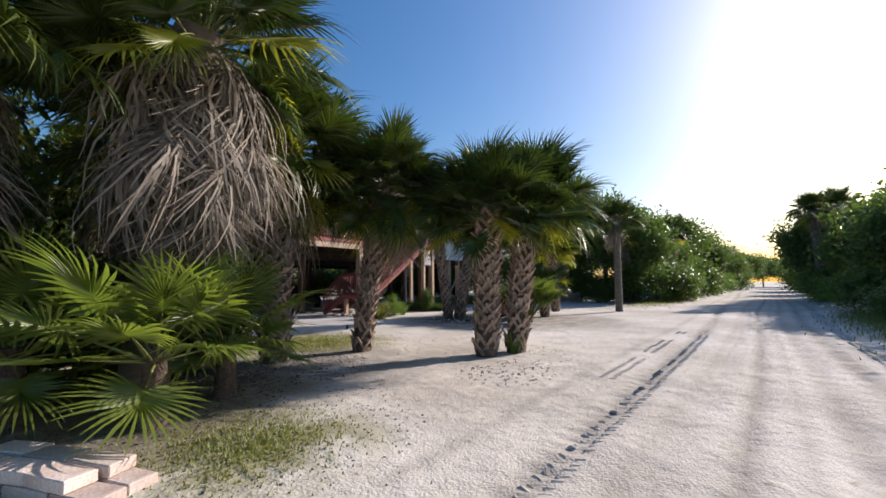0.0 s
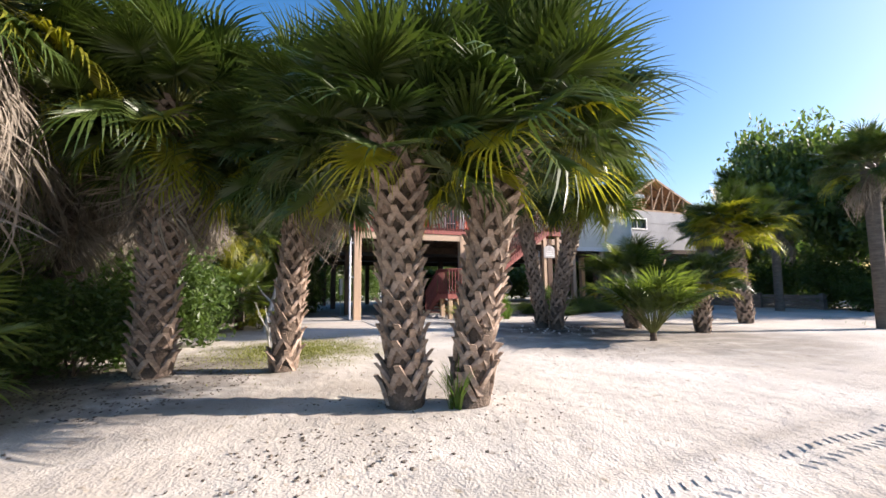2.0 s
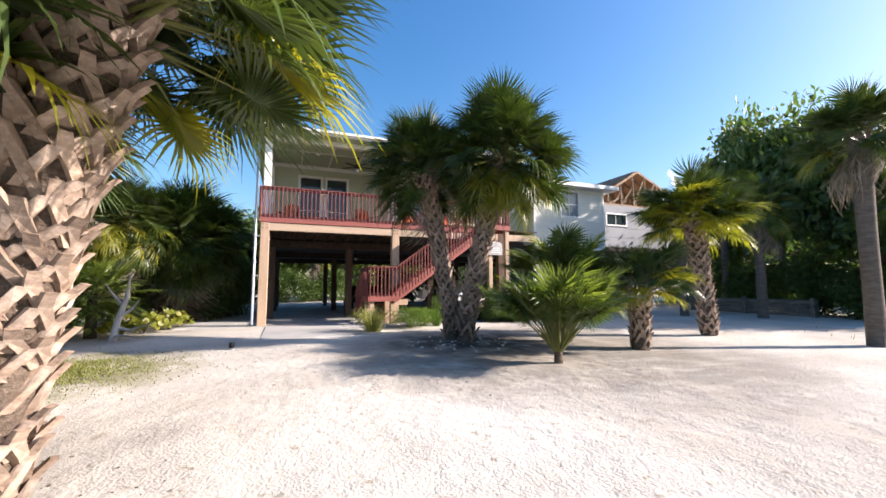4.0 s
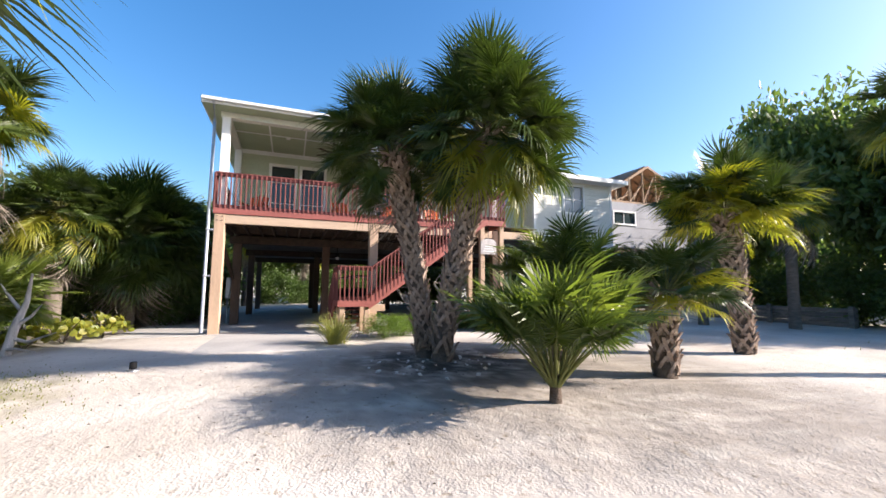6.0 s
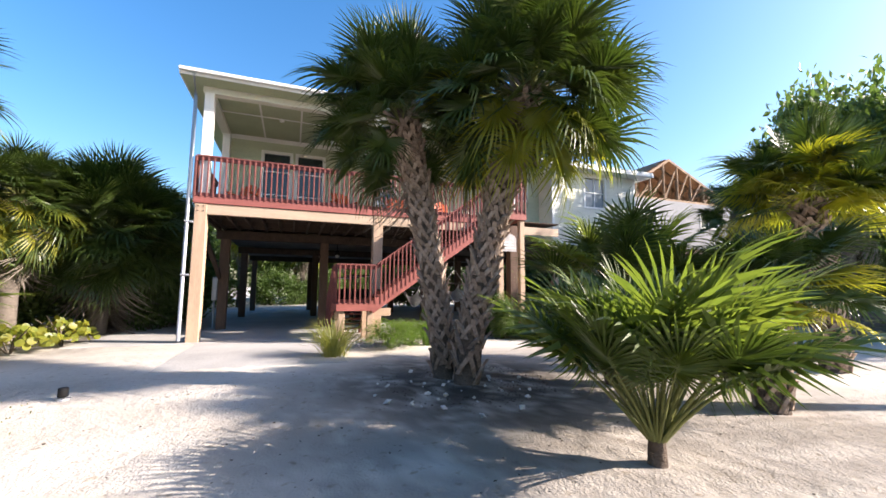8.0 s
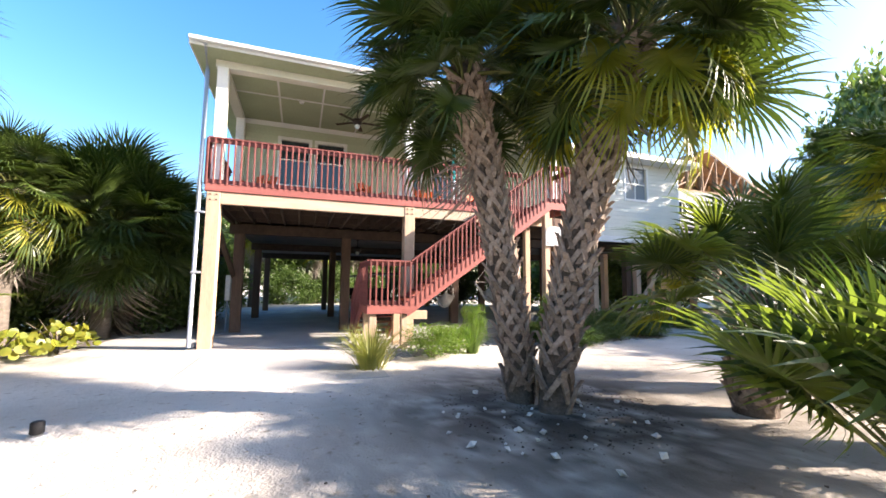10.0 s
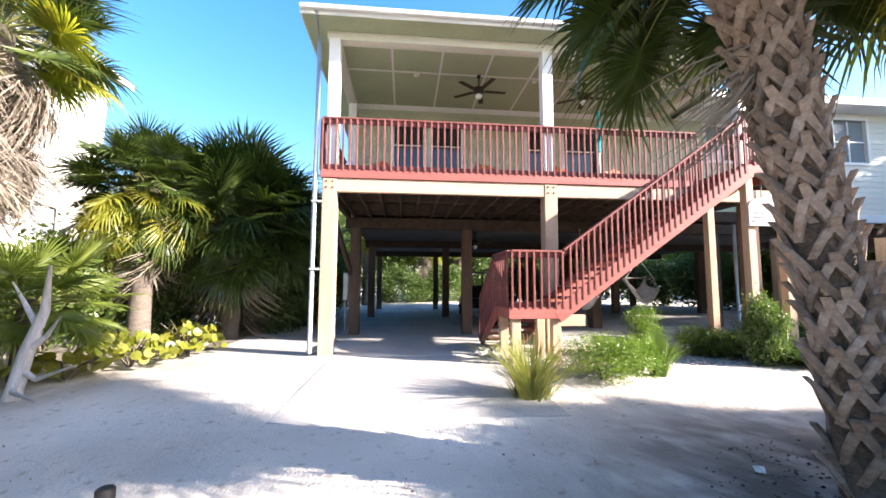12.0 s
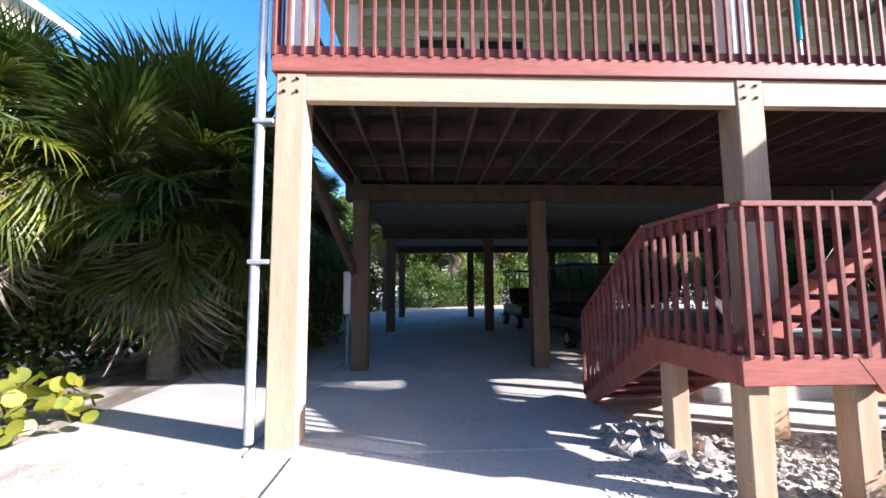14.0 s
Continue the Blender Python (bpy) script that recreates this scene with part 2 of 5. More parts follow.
def smooth(bm):
    for f in bm.faces:
        f.smooth = True
    return bm


def add_box(bm, x0, x1, y0, y1, z0, z1, bevel=0.0):
    r = bmesh.ops.create_cube(bm, size=1)
    bmesh.ops.transform(bm, verts=r["verts"], matrix=Matrix.Translation(((x0 + x1) / 2, (y0 + y1) / 2, (z0 + z1) / 2)) @ Matrix.Diagonal((x1 - x0, y1 - y0, z1 - z0, 1)))
    if bevel:
        edges = list({e for v in r["verts"] for e in v.link_edges})
        bmesh.ops.bevel(bm, geom=edges, offset=bevel, segments=1, affect="EDGES")
    return bm


def box(x0, x1, y0, y1, z0, z1, bevel=0.006):
    return add_box(bmesh.new(), x0, x1, y0, y1, z0, z1, bevel)


def add_tube(bm, points, radii, sides=8, cap=True):
    """A round bar through points."""
    pts = [Vector(p) for p in points]
    if isinstance(radii, (int, float)):
        radii = [radii] * len(pts)
    rings = []
    for i, p in enumerate(pts):
        d = (pts[min(i + 1, len(pts) - 1)] - pts[max(i - 1, 0)]).normalized()
        a = d.cross(Vector((0, 0, 1)) if abs(d.z) < 0.95 else Vector((1, 0, 0))).normalized()
        b = d.cross(a)
        rings.append([bm.verts.new(p + radii[i] * (math.cos(k * math.tau / sides) * a + math.sin(k * math.tau / sides) * b)) for k in range(sides)])
    for r0, r1 in zip(rings, rings[1:]):
        for k in range(sides):
            f = bm.faces.new((r0[k], r0[(k + 1) % sides], r1[(k + 1) % sides], r1[k]))
            f.smooth = True
    if cap:
        bm.faces.new(rings[0])
        bm.faces.new(rings[-1][::-1])
    return bm


def tube(points, radii, sides=8):
    return add_tube(bmesh.new(), points, radii, sides)


def beam(p0, p1, w, h, bevel=0.005):
    """A squared timber from p0 to p1, h deep in the upright plane."""
    p0, p1 = Vector(p0), Vector(p1)
    d = p1 - p0
    bm = box(0, d.length, -w / 2, w / 2, -h / 2, h / 2, bevel)
    q = d.to_track_quat("X", "Z")
    bmesh.ops.transform(bm, verts=bm.verts, matrix=Matrix.LocRotScale(p0, q, None))
    return bm


# ---- ground ----
def spread(core, far):
    return np.array([-far, -far / 2, -far / 4, -far / 9, -120, -80, -55, *core, 60, 90, 130, far / 9, far / 4, far / 2, far])


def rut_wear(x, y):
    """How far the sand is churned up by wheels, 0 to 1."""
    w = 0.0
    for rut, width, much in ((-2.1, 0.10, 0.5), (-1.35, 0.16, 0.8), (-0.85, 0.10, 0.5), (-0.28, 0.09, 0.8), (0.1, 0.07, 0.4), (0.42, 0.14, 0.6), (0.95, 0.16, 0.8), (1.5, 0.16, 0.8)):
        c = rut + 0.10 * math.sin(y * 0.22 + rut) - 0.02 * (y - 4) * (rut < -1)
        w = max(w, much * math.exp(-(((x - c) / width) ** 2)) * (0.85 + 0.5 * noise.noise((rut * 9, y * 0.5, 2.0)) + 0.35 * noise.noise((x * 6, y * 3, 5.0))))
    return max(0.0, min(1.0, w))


GRASSY = ((-3.6, 1.75, 1.1, 1.0), (-6.4, 1.2, 2.2, 2.0), (-8.6, 5.6, 1.9, 1.6), (3.2, 17.0, 1.3, 8.0), (-6.2, 34.0, 2.0, 9.0))


def grass_cover(x, y):
    """How far thin grass covers the sand, 0 to 1."""
    g = 0.0
    for cx, cy, rx, ry in GRASSY:
        q = ((x - cx) / rx) ** 2 + ((y - cy) / ry) ** 2
        if q < 1.6:
            g = max(g, max(0.0, 1.0 - q / 1.5) ** 0.5 * max(0.0, min(1.0, 0.75 + 1.1 * noise.noise((x * 1.7, y * 1.7, 4.0)) + 0.5 * noise.noise((x * 6, y * 6, 9.0)))))
    return g


# leaf mould round the palms, with part of their shade painted into the same patches
SOIL_SHADE = ((-9.3, 12.7, 2.0, 1.9, 1.0), (-8.0, 13.6, 3.8, 3.4, 0.62), (-6.8, 3.7, 2.4, 2.0, 0.75), (-6.6, 1.0, 2.6, 2.2, 0.95), (-4.2, 6.7, 1.6, 1.3, 0.3), (-14.2, 4.4, 2.2, 1.2, 0.5), (-17.5, 4.4, 3.6, 2.2, 0.9))


def soil_shade_cover(x, y):
    """How far dark leaf mould and painted palm shade darken the sand, 0 to 1."""
    g = 0.0
    for cx, cy, rx, ry, much in SOIL_SHADE:
        q = ((x - cx) / rx) ** 2 + ((y - cy) / ry) ** 2
        if q < 1.5:
            g = max(g, much * max(0.0, 1.0 - q / 1.5) ** 0.5 * max(0.0, min(1.0, 0.85 + 0.8 * noise.noise((x * 1.9, y * 1.9, 6.0)) + 0.7 * noise.noise((x * 7, y * 7, 3.0)))))
    return g


def bumps(x, y):
    """Height of the sand: soft hummocks, the road's ruts, and tread marks of tyres."""
    h = 0.035 * noise.noise((x * 0.25, y * 0.25, 3.1)) + 0.020 * noise.noise((x * 1.3, y * 1.3, 7.7)) + 0.014 * noise.noise((x * 3.4, y * 3.4, 1.7))
    near = max(0.0, 1 - abs(y - 8) / 60)
    for rut, width, deep in ((-1.35, 0.16, 0.035), (-0.75, 0.12, 0.02), (-0.28, 0.10, 0.025), (0.42, 0.22, 0.035), (0.95, 0.16, 0.03), (1.5, 0.14, 0.03)):
        w = rut + 0.10 * math.sin(y * 0.22 + rut) - 0.02 * (y - 4) * (rut < -1)
        g = math.exp(-(((x - w) / width) ** 2))
        h -= deep * near * g
        if rut in (-1.35, 1.5):
            h += 0.016 * near * g * (1 if math.sin(y * 26 + 5 * abs(x - w)) > 0.1 else -0.6)
    # the road lies a little lower than its shoulders
    h += 0.10 * (1 / (1 + math.exp(-(x - 2.4) * 3)))
    if -26 < x < -11.0 and 2 < y < 25:
        e = min(1.0, (-11.0 - x) / 2.0, (y - 2) / 2.0)
        h = h * (1 - e) - 0.015 * e
    return h


gx = spread([*np.arange(-40, -18, 0.8), *np.arange(-18, -12, 0.25), *np.arange(-12, -3, 0.13), *np.arange(-3, 2.2, 0.065), *np.arange(2.2, 8, 0.4), *np.arange(8, 50, 3)], 3000)
gy = spread([*np.arange(-40, -2, 2.0), *np.arange(-2, 1.5, 0.4), *np.arange(1.5, 14, 0.075), *np.arange(14, 30, 0.35), *np.arange(30, 55, 1.5)], 3000)
ground_verts = [(float(x), float(y), bumps(float(x), float(y)) if abs(x) < 60 and abs(y) < 60 else 0.0) for x in gx for y in gy]
ny = len(gy)
ground_faces = [(i * ny + j, (i + 1) * ny + j, (i + 1) * ny + j + 1, i * ny + j + 1) for i in range(len(gx) - 1) for j in range(ny - 1)]
ground_mesh = bpy.data.meshes.new("ground")
ground_mesh.from_pydata(ground_verts, [], ground_faces)
ground_mesh.materials.append(SAND)
ground_mesh.shade_smooth()
near_ground = [(abs(v[0]) < 60 and abs(v[1]) < 120) for v in ground_verts]
for attribute_name, rule in (("worn", rut_wear), ("grassy", grass_cover), ("soil_shade", soil_shade_cover)):
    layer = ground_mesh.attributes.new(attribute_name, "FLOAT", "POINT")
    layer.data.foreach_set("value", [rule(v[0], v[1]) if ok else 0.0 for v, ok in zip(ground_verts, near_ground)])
ground = tagged(new("ground", ground_mesh), "pale shell sand with tyre ruts and tread marks", "ground", kind="structure")
driveway = tagged(part("driveway", box(-33.0, -15.1, 7.75, 11.35, -0.1, 0.012, 0.01), CONCRETE), "pale concrete slab under the raised house", "slab", kind="structure")
apron = tagged(part("apron", box(-15.09, -11.6, 8.16, 11.2, -0.1, 0.006, 0.01), CONCRETE), "sand-dusted concrete apron of the driveway", "slab", kind="structure")
side_slab = tagged(part("side_slab", box(-33.0, -15.1, 5.6, 7.73, -0.1, 0.004, 0.01), CONCRETE), "pale concrete strip beside the raised house", "slab", kind="structure")


# ---- house on pilings ----
house = thing("house", pose(0, 0, 0), "two-storey beach house raised on tan timber pilings", "house")
FX, Y0, Y1 = -15.2, 7.88, 16.98
BEAM_LO, BEAM_HI, DECK, RAIL, HEAD, SOFFIT = 3.12, 3.385, 3.56, 4.60, 6.25, 6.42
BACK = -18.35
INNER = -18.45
post_mesh = mesh_of(box(-0.135, 0.135, -0.135, 0.135, -0.3, BEAM_HI, 0.012), "piling", TAN_WOOD)
for y in (Y0 + 0.135, 12.42):
    piece("piling", post_mesh, house, pose(FX - 0.135, y, 0))
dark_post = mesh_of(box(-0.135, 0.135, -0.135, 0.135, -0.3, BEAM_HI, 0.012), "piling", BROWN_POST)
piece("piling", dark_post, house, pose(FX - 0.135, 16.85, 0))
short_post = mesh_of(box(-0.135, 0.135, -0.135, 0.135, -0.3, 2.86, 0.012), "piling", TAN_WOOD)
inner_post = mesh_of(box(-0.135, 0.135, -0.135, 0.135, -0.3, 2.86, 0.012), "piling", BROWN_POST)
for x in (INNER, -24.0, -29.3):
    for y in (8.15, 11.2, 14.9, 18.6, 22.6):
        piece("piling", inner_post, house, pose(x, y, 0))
for y0, y1 in ((Y0 + 0.27, 12.285), (12.555, 16.715)):
    part("front_beam", box(FX - 0.11, FX - 0.012, y0, y1, BEAM_LO, BEAM_HI - 0.002), TAN_BEAM, house)
part("front_beam", box(FX - 0.11, FX - 0.012, 16.985, 18.6, BEAM_LO, BEAM_HI - 0.002), TAN_BEAM, house)
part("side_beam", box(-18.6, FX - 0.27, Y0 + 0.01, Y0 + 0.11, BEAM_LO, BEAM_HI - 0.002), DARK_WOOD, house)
bolt = bmesh.new()
bmesh.ops.create_cone(bolt, segments=8, radius1=0.018, radius2=0.014, depth=0.02, cap_ends=True, matrix=pose(0, 0, 0, 0, 90, 0))
bolt_mesh = mesh_of(bolt, "bolt", BLACK_METAL)
for y in (Y0 + 0.135, 12.42):
    for dy in (-0.06, 0.06):
        for z in (3.2, 3.32):
            piece("bolt", bolt_mesh, house, pose(FX + 0.008, y + dy, z))
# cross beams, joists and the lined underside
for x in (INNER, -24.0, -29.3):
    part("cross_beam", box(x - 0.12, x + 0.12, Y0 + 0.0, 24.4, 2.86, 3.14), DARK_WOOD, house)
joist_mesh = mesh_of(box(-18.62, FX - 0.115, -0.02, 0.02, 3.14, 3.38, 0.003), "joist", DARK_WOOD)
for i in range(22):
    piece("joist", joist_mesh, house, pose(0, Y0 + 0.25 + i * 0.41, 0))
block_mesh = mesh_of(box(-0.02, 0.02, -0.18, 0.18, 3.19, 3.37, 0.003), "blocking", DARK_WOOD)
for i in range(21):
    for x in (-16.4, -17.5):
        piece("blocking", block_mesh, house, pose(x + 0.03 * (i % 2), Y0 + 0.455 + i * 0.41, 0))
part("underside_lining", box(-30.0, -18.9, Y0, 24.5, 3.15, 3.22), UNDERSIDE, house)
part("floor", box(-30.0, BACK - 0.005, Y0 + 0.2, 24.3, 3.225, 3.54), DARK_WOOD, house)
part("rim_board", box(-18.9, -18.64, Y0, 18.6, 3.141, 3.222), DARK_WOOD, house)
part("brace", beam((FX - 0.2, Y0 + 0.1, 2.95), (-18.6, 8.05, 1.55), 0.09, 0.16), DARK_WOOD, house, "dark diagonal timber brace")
# deck
part("deck_band", box(FX - 0.03, FX + 0.02, Y0 - 0.04, 15.66, BEAM_HI + 0.002, DECK - 0.005), RED_BAND, house, "red-stained band board along the deck")
part("deck_band", box(BACK, FX - 0.032, Y0 - 0.04, Y0 + 0.0, BEAM_HI + 0.002, DECK - 0.005), RED_BAND, house)
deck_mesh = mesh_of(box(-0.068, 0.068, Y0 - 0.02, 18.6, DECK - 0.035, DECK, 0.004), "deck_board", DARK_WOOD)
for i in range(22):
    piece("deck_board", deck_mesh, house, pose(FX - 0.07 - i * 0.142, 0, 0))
# columns, header and porch ceiling
column_mesh = mesh_of(box(-0.11, 0.11, -0.11, 0.11, DECK, HEAD + 0.02, 0.008), "column", WHITE_PAINT)
for y in (Y0 + 0.15, 12.42, 16.85):
    piece("column", column_mesh, house, pose(FX - 0.17, y, 0))
piece("column", column_mesh, house, pose(BACK + 0.13, Y0 + 0.15, 0))
part("header", box(FX - 0.30, FX - 0.06, Y0, 17.0, HEAD, SOFFIT), PALE_SIDING, house)
part("header", box(BACK, FX - 0.302, Y0, Y0 + 0.24, HEAD, SOFFIT), PALE_SIDING, house)
part("header", box(BACK, FX - 0.302, 16.74, 17.0, HEAD, SOFFIT), PALE_SIDING, house)
part("porch_ceiling", box(BACK, FX - 0.302, Y0 + 0.242, 16.738, HEAD + 0.10, HEAD + 0.13, 0), SAGE_CEILING, house, "sage-green boarded porch ceiling")
for y in (9.15, 10.25, 11.35, 12.45, 13.55, 14.65, 15.75):
    part("ceiling_batten", box(BACK + 0.05, FX - 0.304, y - 0.025, y + 0.025, HEAD + 0.082, HEAD + 0.1, 0.003), WHITE_PAINT, house)
part("ceiling_batten", box(-16.55, -16.5, Y0 + 0.245, 16.735, HEAD + 0.079, HEAD + 0.099, 0.003), WHITE_PAINT, house)
for y in (9.7, 12.6, 15.0):
    part("ceiling_spot", smooth(tube([(-16.6, y, HEAD + 0.1), (-16.6, y, HEAD + 0.045)], [0.07, 0.06], 12)), WHITE_PAINT, house, "round white ceiling fitting")
part("crown_trim", box(BACK, BACK + 0.04, Y0 + 0.25, 16.73, HEAD - 0.05, HEAD + 0.1), WHITE_PAINT, house)


def clad_wall(name, axis, at, a0, a1, z0, z1, mat, out, holes=(), lap=0.16, parent=None):
    """A wall 0.15 thick with openings, and lap boards on its outer side; axis is the one it faces along."""
    cuts = sorted({a0, a1, *[h[0] for h in holes], *[h[1] for h in holes]})
    wall_bm = bmesh.new()
    for u0, u1 in zip(cuts, cuts[1:]):
        spans, z = [], z0
        for h in sorted([h for h in holes if h[0] <= u0 and h[1] >= u1], key=lambda h: h[2]):
            spans.append((z, h[2]))
            z = h[3]
        spans.append((z, z1))
        for s0, s1 in spans:
            if s1 - s0 > 0.01:
                t0, t1 = sorted((at, at - out * 0.15))
                if axis == "x":
                    add_box(wall_bm, t0, t1, u0, u1, s0, s1)
                else:
                    add_box(wall_bm, u0, u1, t0, t1, s0, s1)
    wall = part(name, wall_bm, mat, parent)
    n = int((z1 - z0) / lap)
    for i in range(n):
        b0, b1 = z0 + i * lap, min(z1, z0 + (i + 1) * lap)
        runs, u = [], a0
        for h in sorted([h for h in holes if h[2] < b1 - 0.02 and h[3] > b0 + 0.02]):
            runs.append((u, h[0]))
            u = h[1]
        runs.append((u, a1))
        for u0, u1 in runs:
            if u1 - u0 < 0.05:
                continue
            bm = bmesh.new()
            lo, hi = at + out * 0.024, at + out * 0.008
            prof = [(at, b0), (lo, b0), (hi, b1), (at, b1)]
            ends = []
            for u_ in (u0, u1):
                ends.append([bm.verts.new((p, u_, z) if axis == "x" else (u_, p, z)) for p, z in prof])
            bm.faces.new(ends[0])
            bm.faces.new(ends[1][::-1])
            for k in range(4):
                bm.faces.new((ends[0][k], ends[0][(k + 1) % 4], ends[1][(k + 1) % 4], ends[1][k]))
            bmesh.ops.recalc_face_normals(bm, faces=bm.faces)
            part("siding_board", bm, mat, wall)
    return wall


def window(name, axis, at, a0, a1, z0, z1, out, parent, bars_u=0, bar_at=(0.5,), trim=0.09, mat=None, glass=None):
    """Trim, sash bars and a pane set in an opening."""
    mat = mat or WHITE_PAINT

    def slab(u0, u1, s0, s1, d0, d1, bev=0.005):
        t0, t1 = sorted((at + out * d0, at + out * d1))
        return box(t0, t1, u0, u1, s0, s1, bev) if axis == "x" else box(u0, u1, t0, t1, s0, s1, bev)

    pane = part(name, slab(a0, a1, z0, z1, -0.07, -0.06, 0), glass or GLASS, parent)
    part("frame", slab(a0 - trim, a0, z0 - trim, z1 + trim, -0.05, 0.045), mat, pane)
    part("frame", slab(a1, a1 + trim, z0 - trim, z1 + trim, -0.05, 0.045), mat, pane)
    part("frame", slab(a0, a1, z1, z1 + trim, -0.05, 0.05), mat, pane)
    part("sill", slab(a0, a1, z0 - trim, z0, -0.05, 0.06), mat, pane)
    for i in range(bars_u):
        u = a0 + (a1 - a0) * (i + 1) / (bars_u + 1)
        part("glazing_bar", slab(u - 0.018, u + 0.018, z0, z1, -0.058, -0.02), mat, pane)
    for i in range(len(bar_at)):
        z = z0 + (z1 - z0) * bar_at[i]
        part("glazing_bar", slab(a0, a1, z - 0.018, z + 0.018, -0.057, -0.025), mat, pane)
    return pane


doors = [(9.15, 9.95), (10.22, 11.02)]
doors2 = [(12.95, 13.6), (14.05, 15.0)]
holes = [(a, b, DECK + 0.12, 5.82) for a, b in doors + doors2]
win_side = (18.5, 19.35, 5.1, 6.15)
clad_wall("wall", "x", BACK, Y0 + 0.02, 20.0, DECK - 0.02, HEAD + 0.1, SAGE, 1, [*holes, win_side], parent=house)
for a, b in doors + doors2:
    d = window("glazed_door", "x", BACK, a, b, DECK + 0.12, 5.82, 1, house, 0, (0.35, 0.72), 0.10)
window("window", "x", BACK, *win_side, 1, house, 1, glass=REFLECT_GLASS)
clad_wall("wall", "y", Y0 + 0.02, -30.0, BACK - 0.16, DECK - 0.4, SOFFIT, SAGE, -1, parent=house)
# east wing beyond the porch
WX, WY0, WY1, WZ0, WZ1 = -17.4, 20.0, 24.4, 3.35, 6.3
clad_wall("wall", "x", WX, WY0, WY1, WZ0, WZ1, PALE_SIDING, 1, [(21.65, 22.7, 4.85, 6.1)], parent=house)
window("window", "x", WX, 21.65, 22.7, 4.85, 6.1, 1, house, 1, glass=REFLECT_GLASS)
clad_wall("wall", "y", WY0, BACK, WX - 0.152, WZ0, WZ1, PALE_SIDING, -1, parent=house)
clad_wall("wall", "y", WY1, -30.0, WX - 0.152, WZ0, WZ1, PALE_SIDING, 1, parent=house)
part("corner_board", box(WX - 0.1, WX + 0.035, WY0 - 0.035, WY0 + 0.07, WZ0, WZ1), WHITE_PAINT, house)
part("corner_board", box(WX - 0.1, WX + 0.035, WY1 - 0.07, WY1 + 0.035, WZ0, WZ1), WHITE_PAINT, house)
part("skirt_beam", box(WX - 0.14, WX + 0.03, WY0, WY1, WZ0 - 0.22, WZ0 - 0.003), WHITE_PAINT, house)
for y in (20.15, 22.2, 24.25):
    piece("piling", short_post, house, Matrix.Translation((WX - 0.14, y, 0)) @ Matrix.Diagonal((0.8, 0.8, 1.09, 1)))
part("brace", beam((WX - 0.14, 24.1, 2.9), (WX - 0.14, 22.1, 0.6), 0.06, 0.14), TAN_WOOD, house)


def hip_roof(x0, x1, y0, y1, z, rise, thick, mat, name="roof"):
    """A hipped roof slab over a rectangle."""
    bm = bmesh.new()
    run = min(x1 - x0, y1 - y0) / 2
    if (y1 - y0) >= (x1 - x0):
        ridge = [((x0 + x1) / 2, y0 + run), ((x0 + x1) / 2, y1 - run)]
    else:
        ridge = [(x0 + run, (y0 + y1) / 2), (x1 - run, (y0 + y1) / 2)]
    c = [bm.verts.new((x, y, z)) for x, y in ((x0, y0), (x1, y0), (x1, y1), (x0, y1))]
    b = [bm.verts.new((x, y, z - thick)) for x, y in ((x0, y0), (x1, y0), (x1, y1), (x0, y1))]
    r = [bm.verts.new((*p, z + rise)) for p in ridge]
    if (y1 - y0) >= (x1 - x0):
        fs = [(c[0], c[1], r[0]), (c[1], c[2], r[1], r[0]), (c[2], c[3], r[1]), (c[3], c[0], r[0], r[1])]
    else:
        fs = [(c[0], c[1], r[1], r[0]), (c[1], c[2], r[1]), (c[2], c[3], r[0], r[1]), (c[3], c[0], r[0])]
    for f in fs:
        bm.faces.new(f)
    bm.faces.new(b[::-1])
    for k in range(4):
        bm.faces.new((b[k], b[(k + 1) % 4], c[(k + 1) % 4], c[k]))
    bmesh.ops.recalc_face_normals(bm, faces=bm.faces)
    return part(name, bm, mat, house)


EX = FX + 0.42
hip_roof(-31.0, EX - 0.02, Y0 - 0.42, 17.4, SOFFIT + 0.15, 1.15, 0.02, ROOF)
part("soffit", box(-31.0, EX - 0.03, Y0 - 0.40, 17.38, SOFFIT + 0.005, SOFFIT + 0.03, 0), SAGE_CEILING, house)
part("fascia", box(EX - 0.03, EX, Y0 - 0.43, 17.43, SOFFIT, SOFFIT + 0.17), WHITE_PAINT, house)
part("fascia", box(-31.0, EX - 0.032, Y0 - 0.43, Y0 - 0.402, SOFFIT, SOFFIT + 0.17), WHITE_PAINT, house)
part("gutter", box(EX + 0.002, EX + 0.09, Y0 - 0.43, 17.43, SOFFIT + 0.06, SOFFIT + 0.16, 0.02), WHITE_PAINT, house)
hip_roof(-31.0, WX + 0.55, 17.45, WY1 + 0.55, WZ1 + 0.2, 0.9, 0.02, ROOF)
part("soffit", box(-31.0, WX + 0.53, 17.47, WY1 + 0.53, WZ1 + 0.003, WZ1 + 0.03, 0), WHITE_PAINT, house)
part("fascia", box(WX + 0.55, WX + 0.58, 17.45, WY1 + 0.58, WZ1 + 0.0, WZ1 + 0.2), WHITE_PAINT, house)
part("fascia", box(-31.0, WX + 0.548, WY1 + 0.55, WY1 + 0.58, WZ1 + 0.0, WZ1 + 0.2), WHITE_PAINT, house)
part("downspout", tube([(EX + 0.0, Y0 - 0.12, SOFFIT + 0.06), (FX - 0.02, Y0 - 0.14, SOFFIT - 0.35), (FX - 0.05, Y0 - 0.15, 3.3), (FX - 0.05, Y0 - 0.15, 0.05)], 0.045, 10), PIPE, house, "grey downspout beside the corner piling")
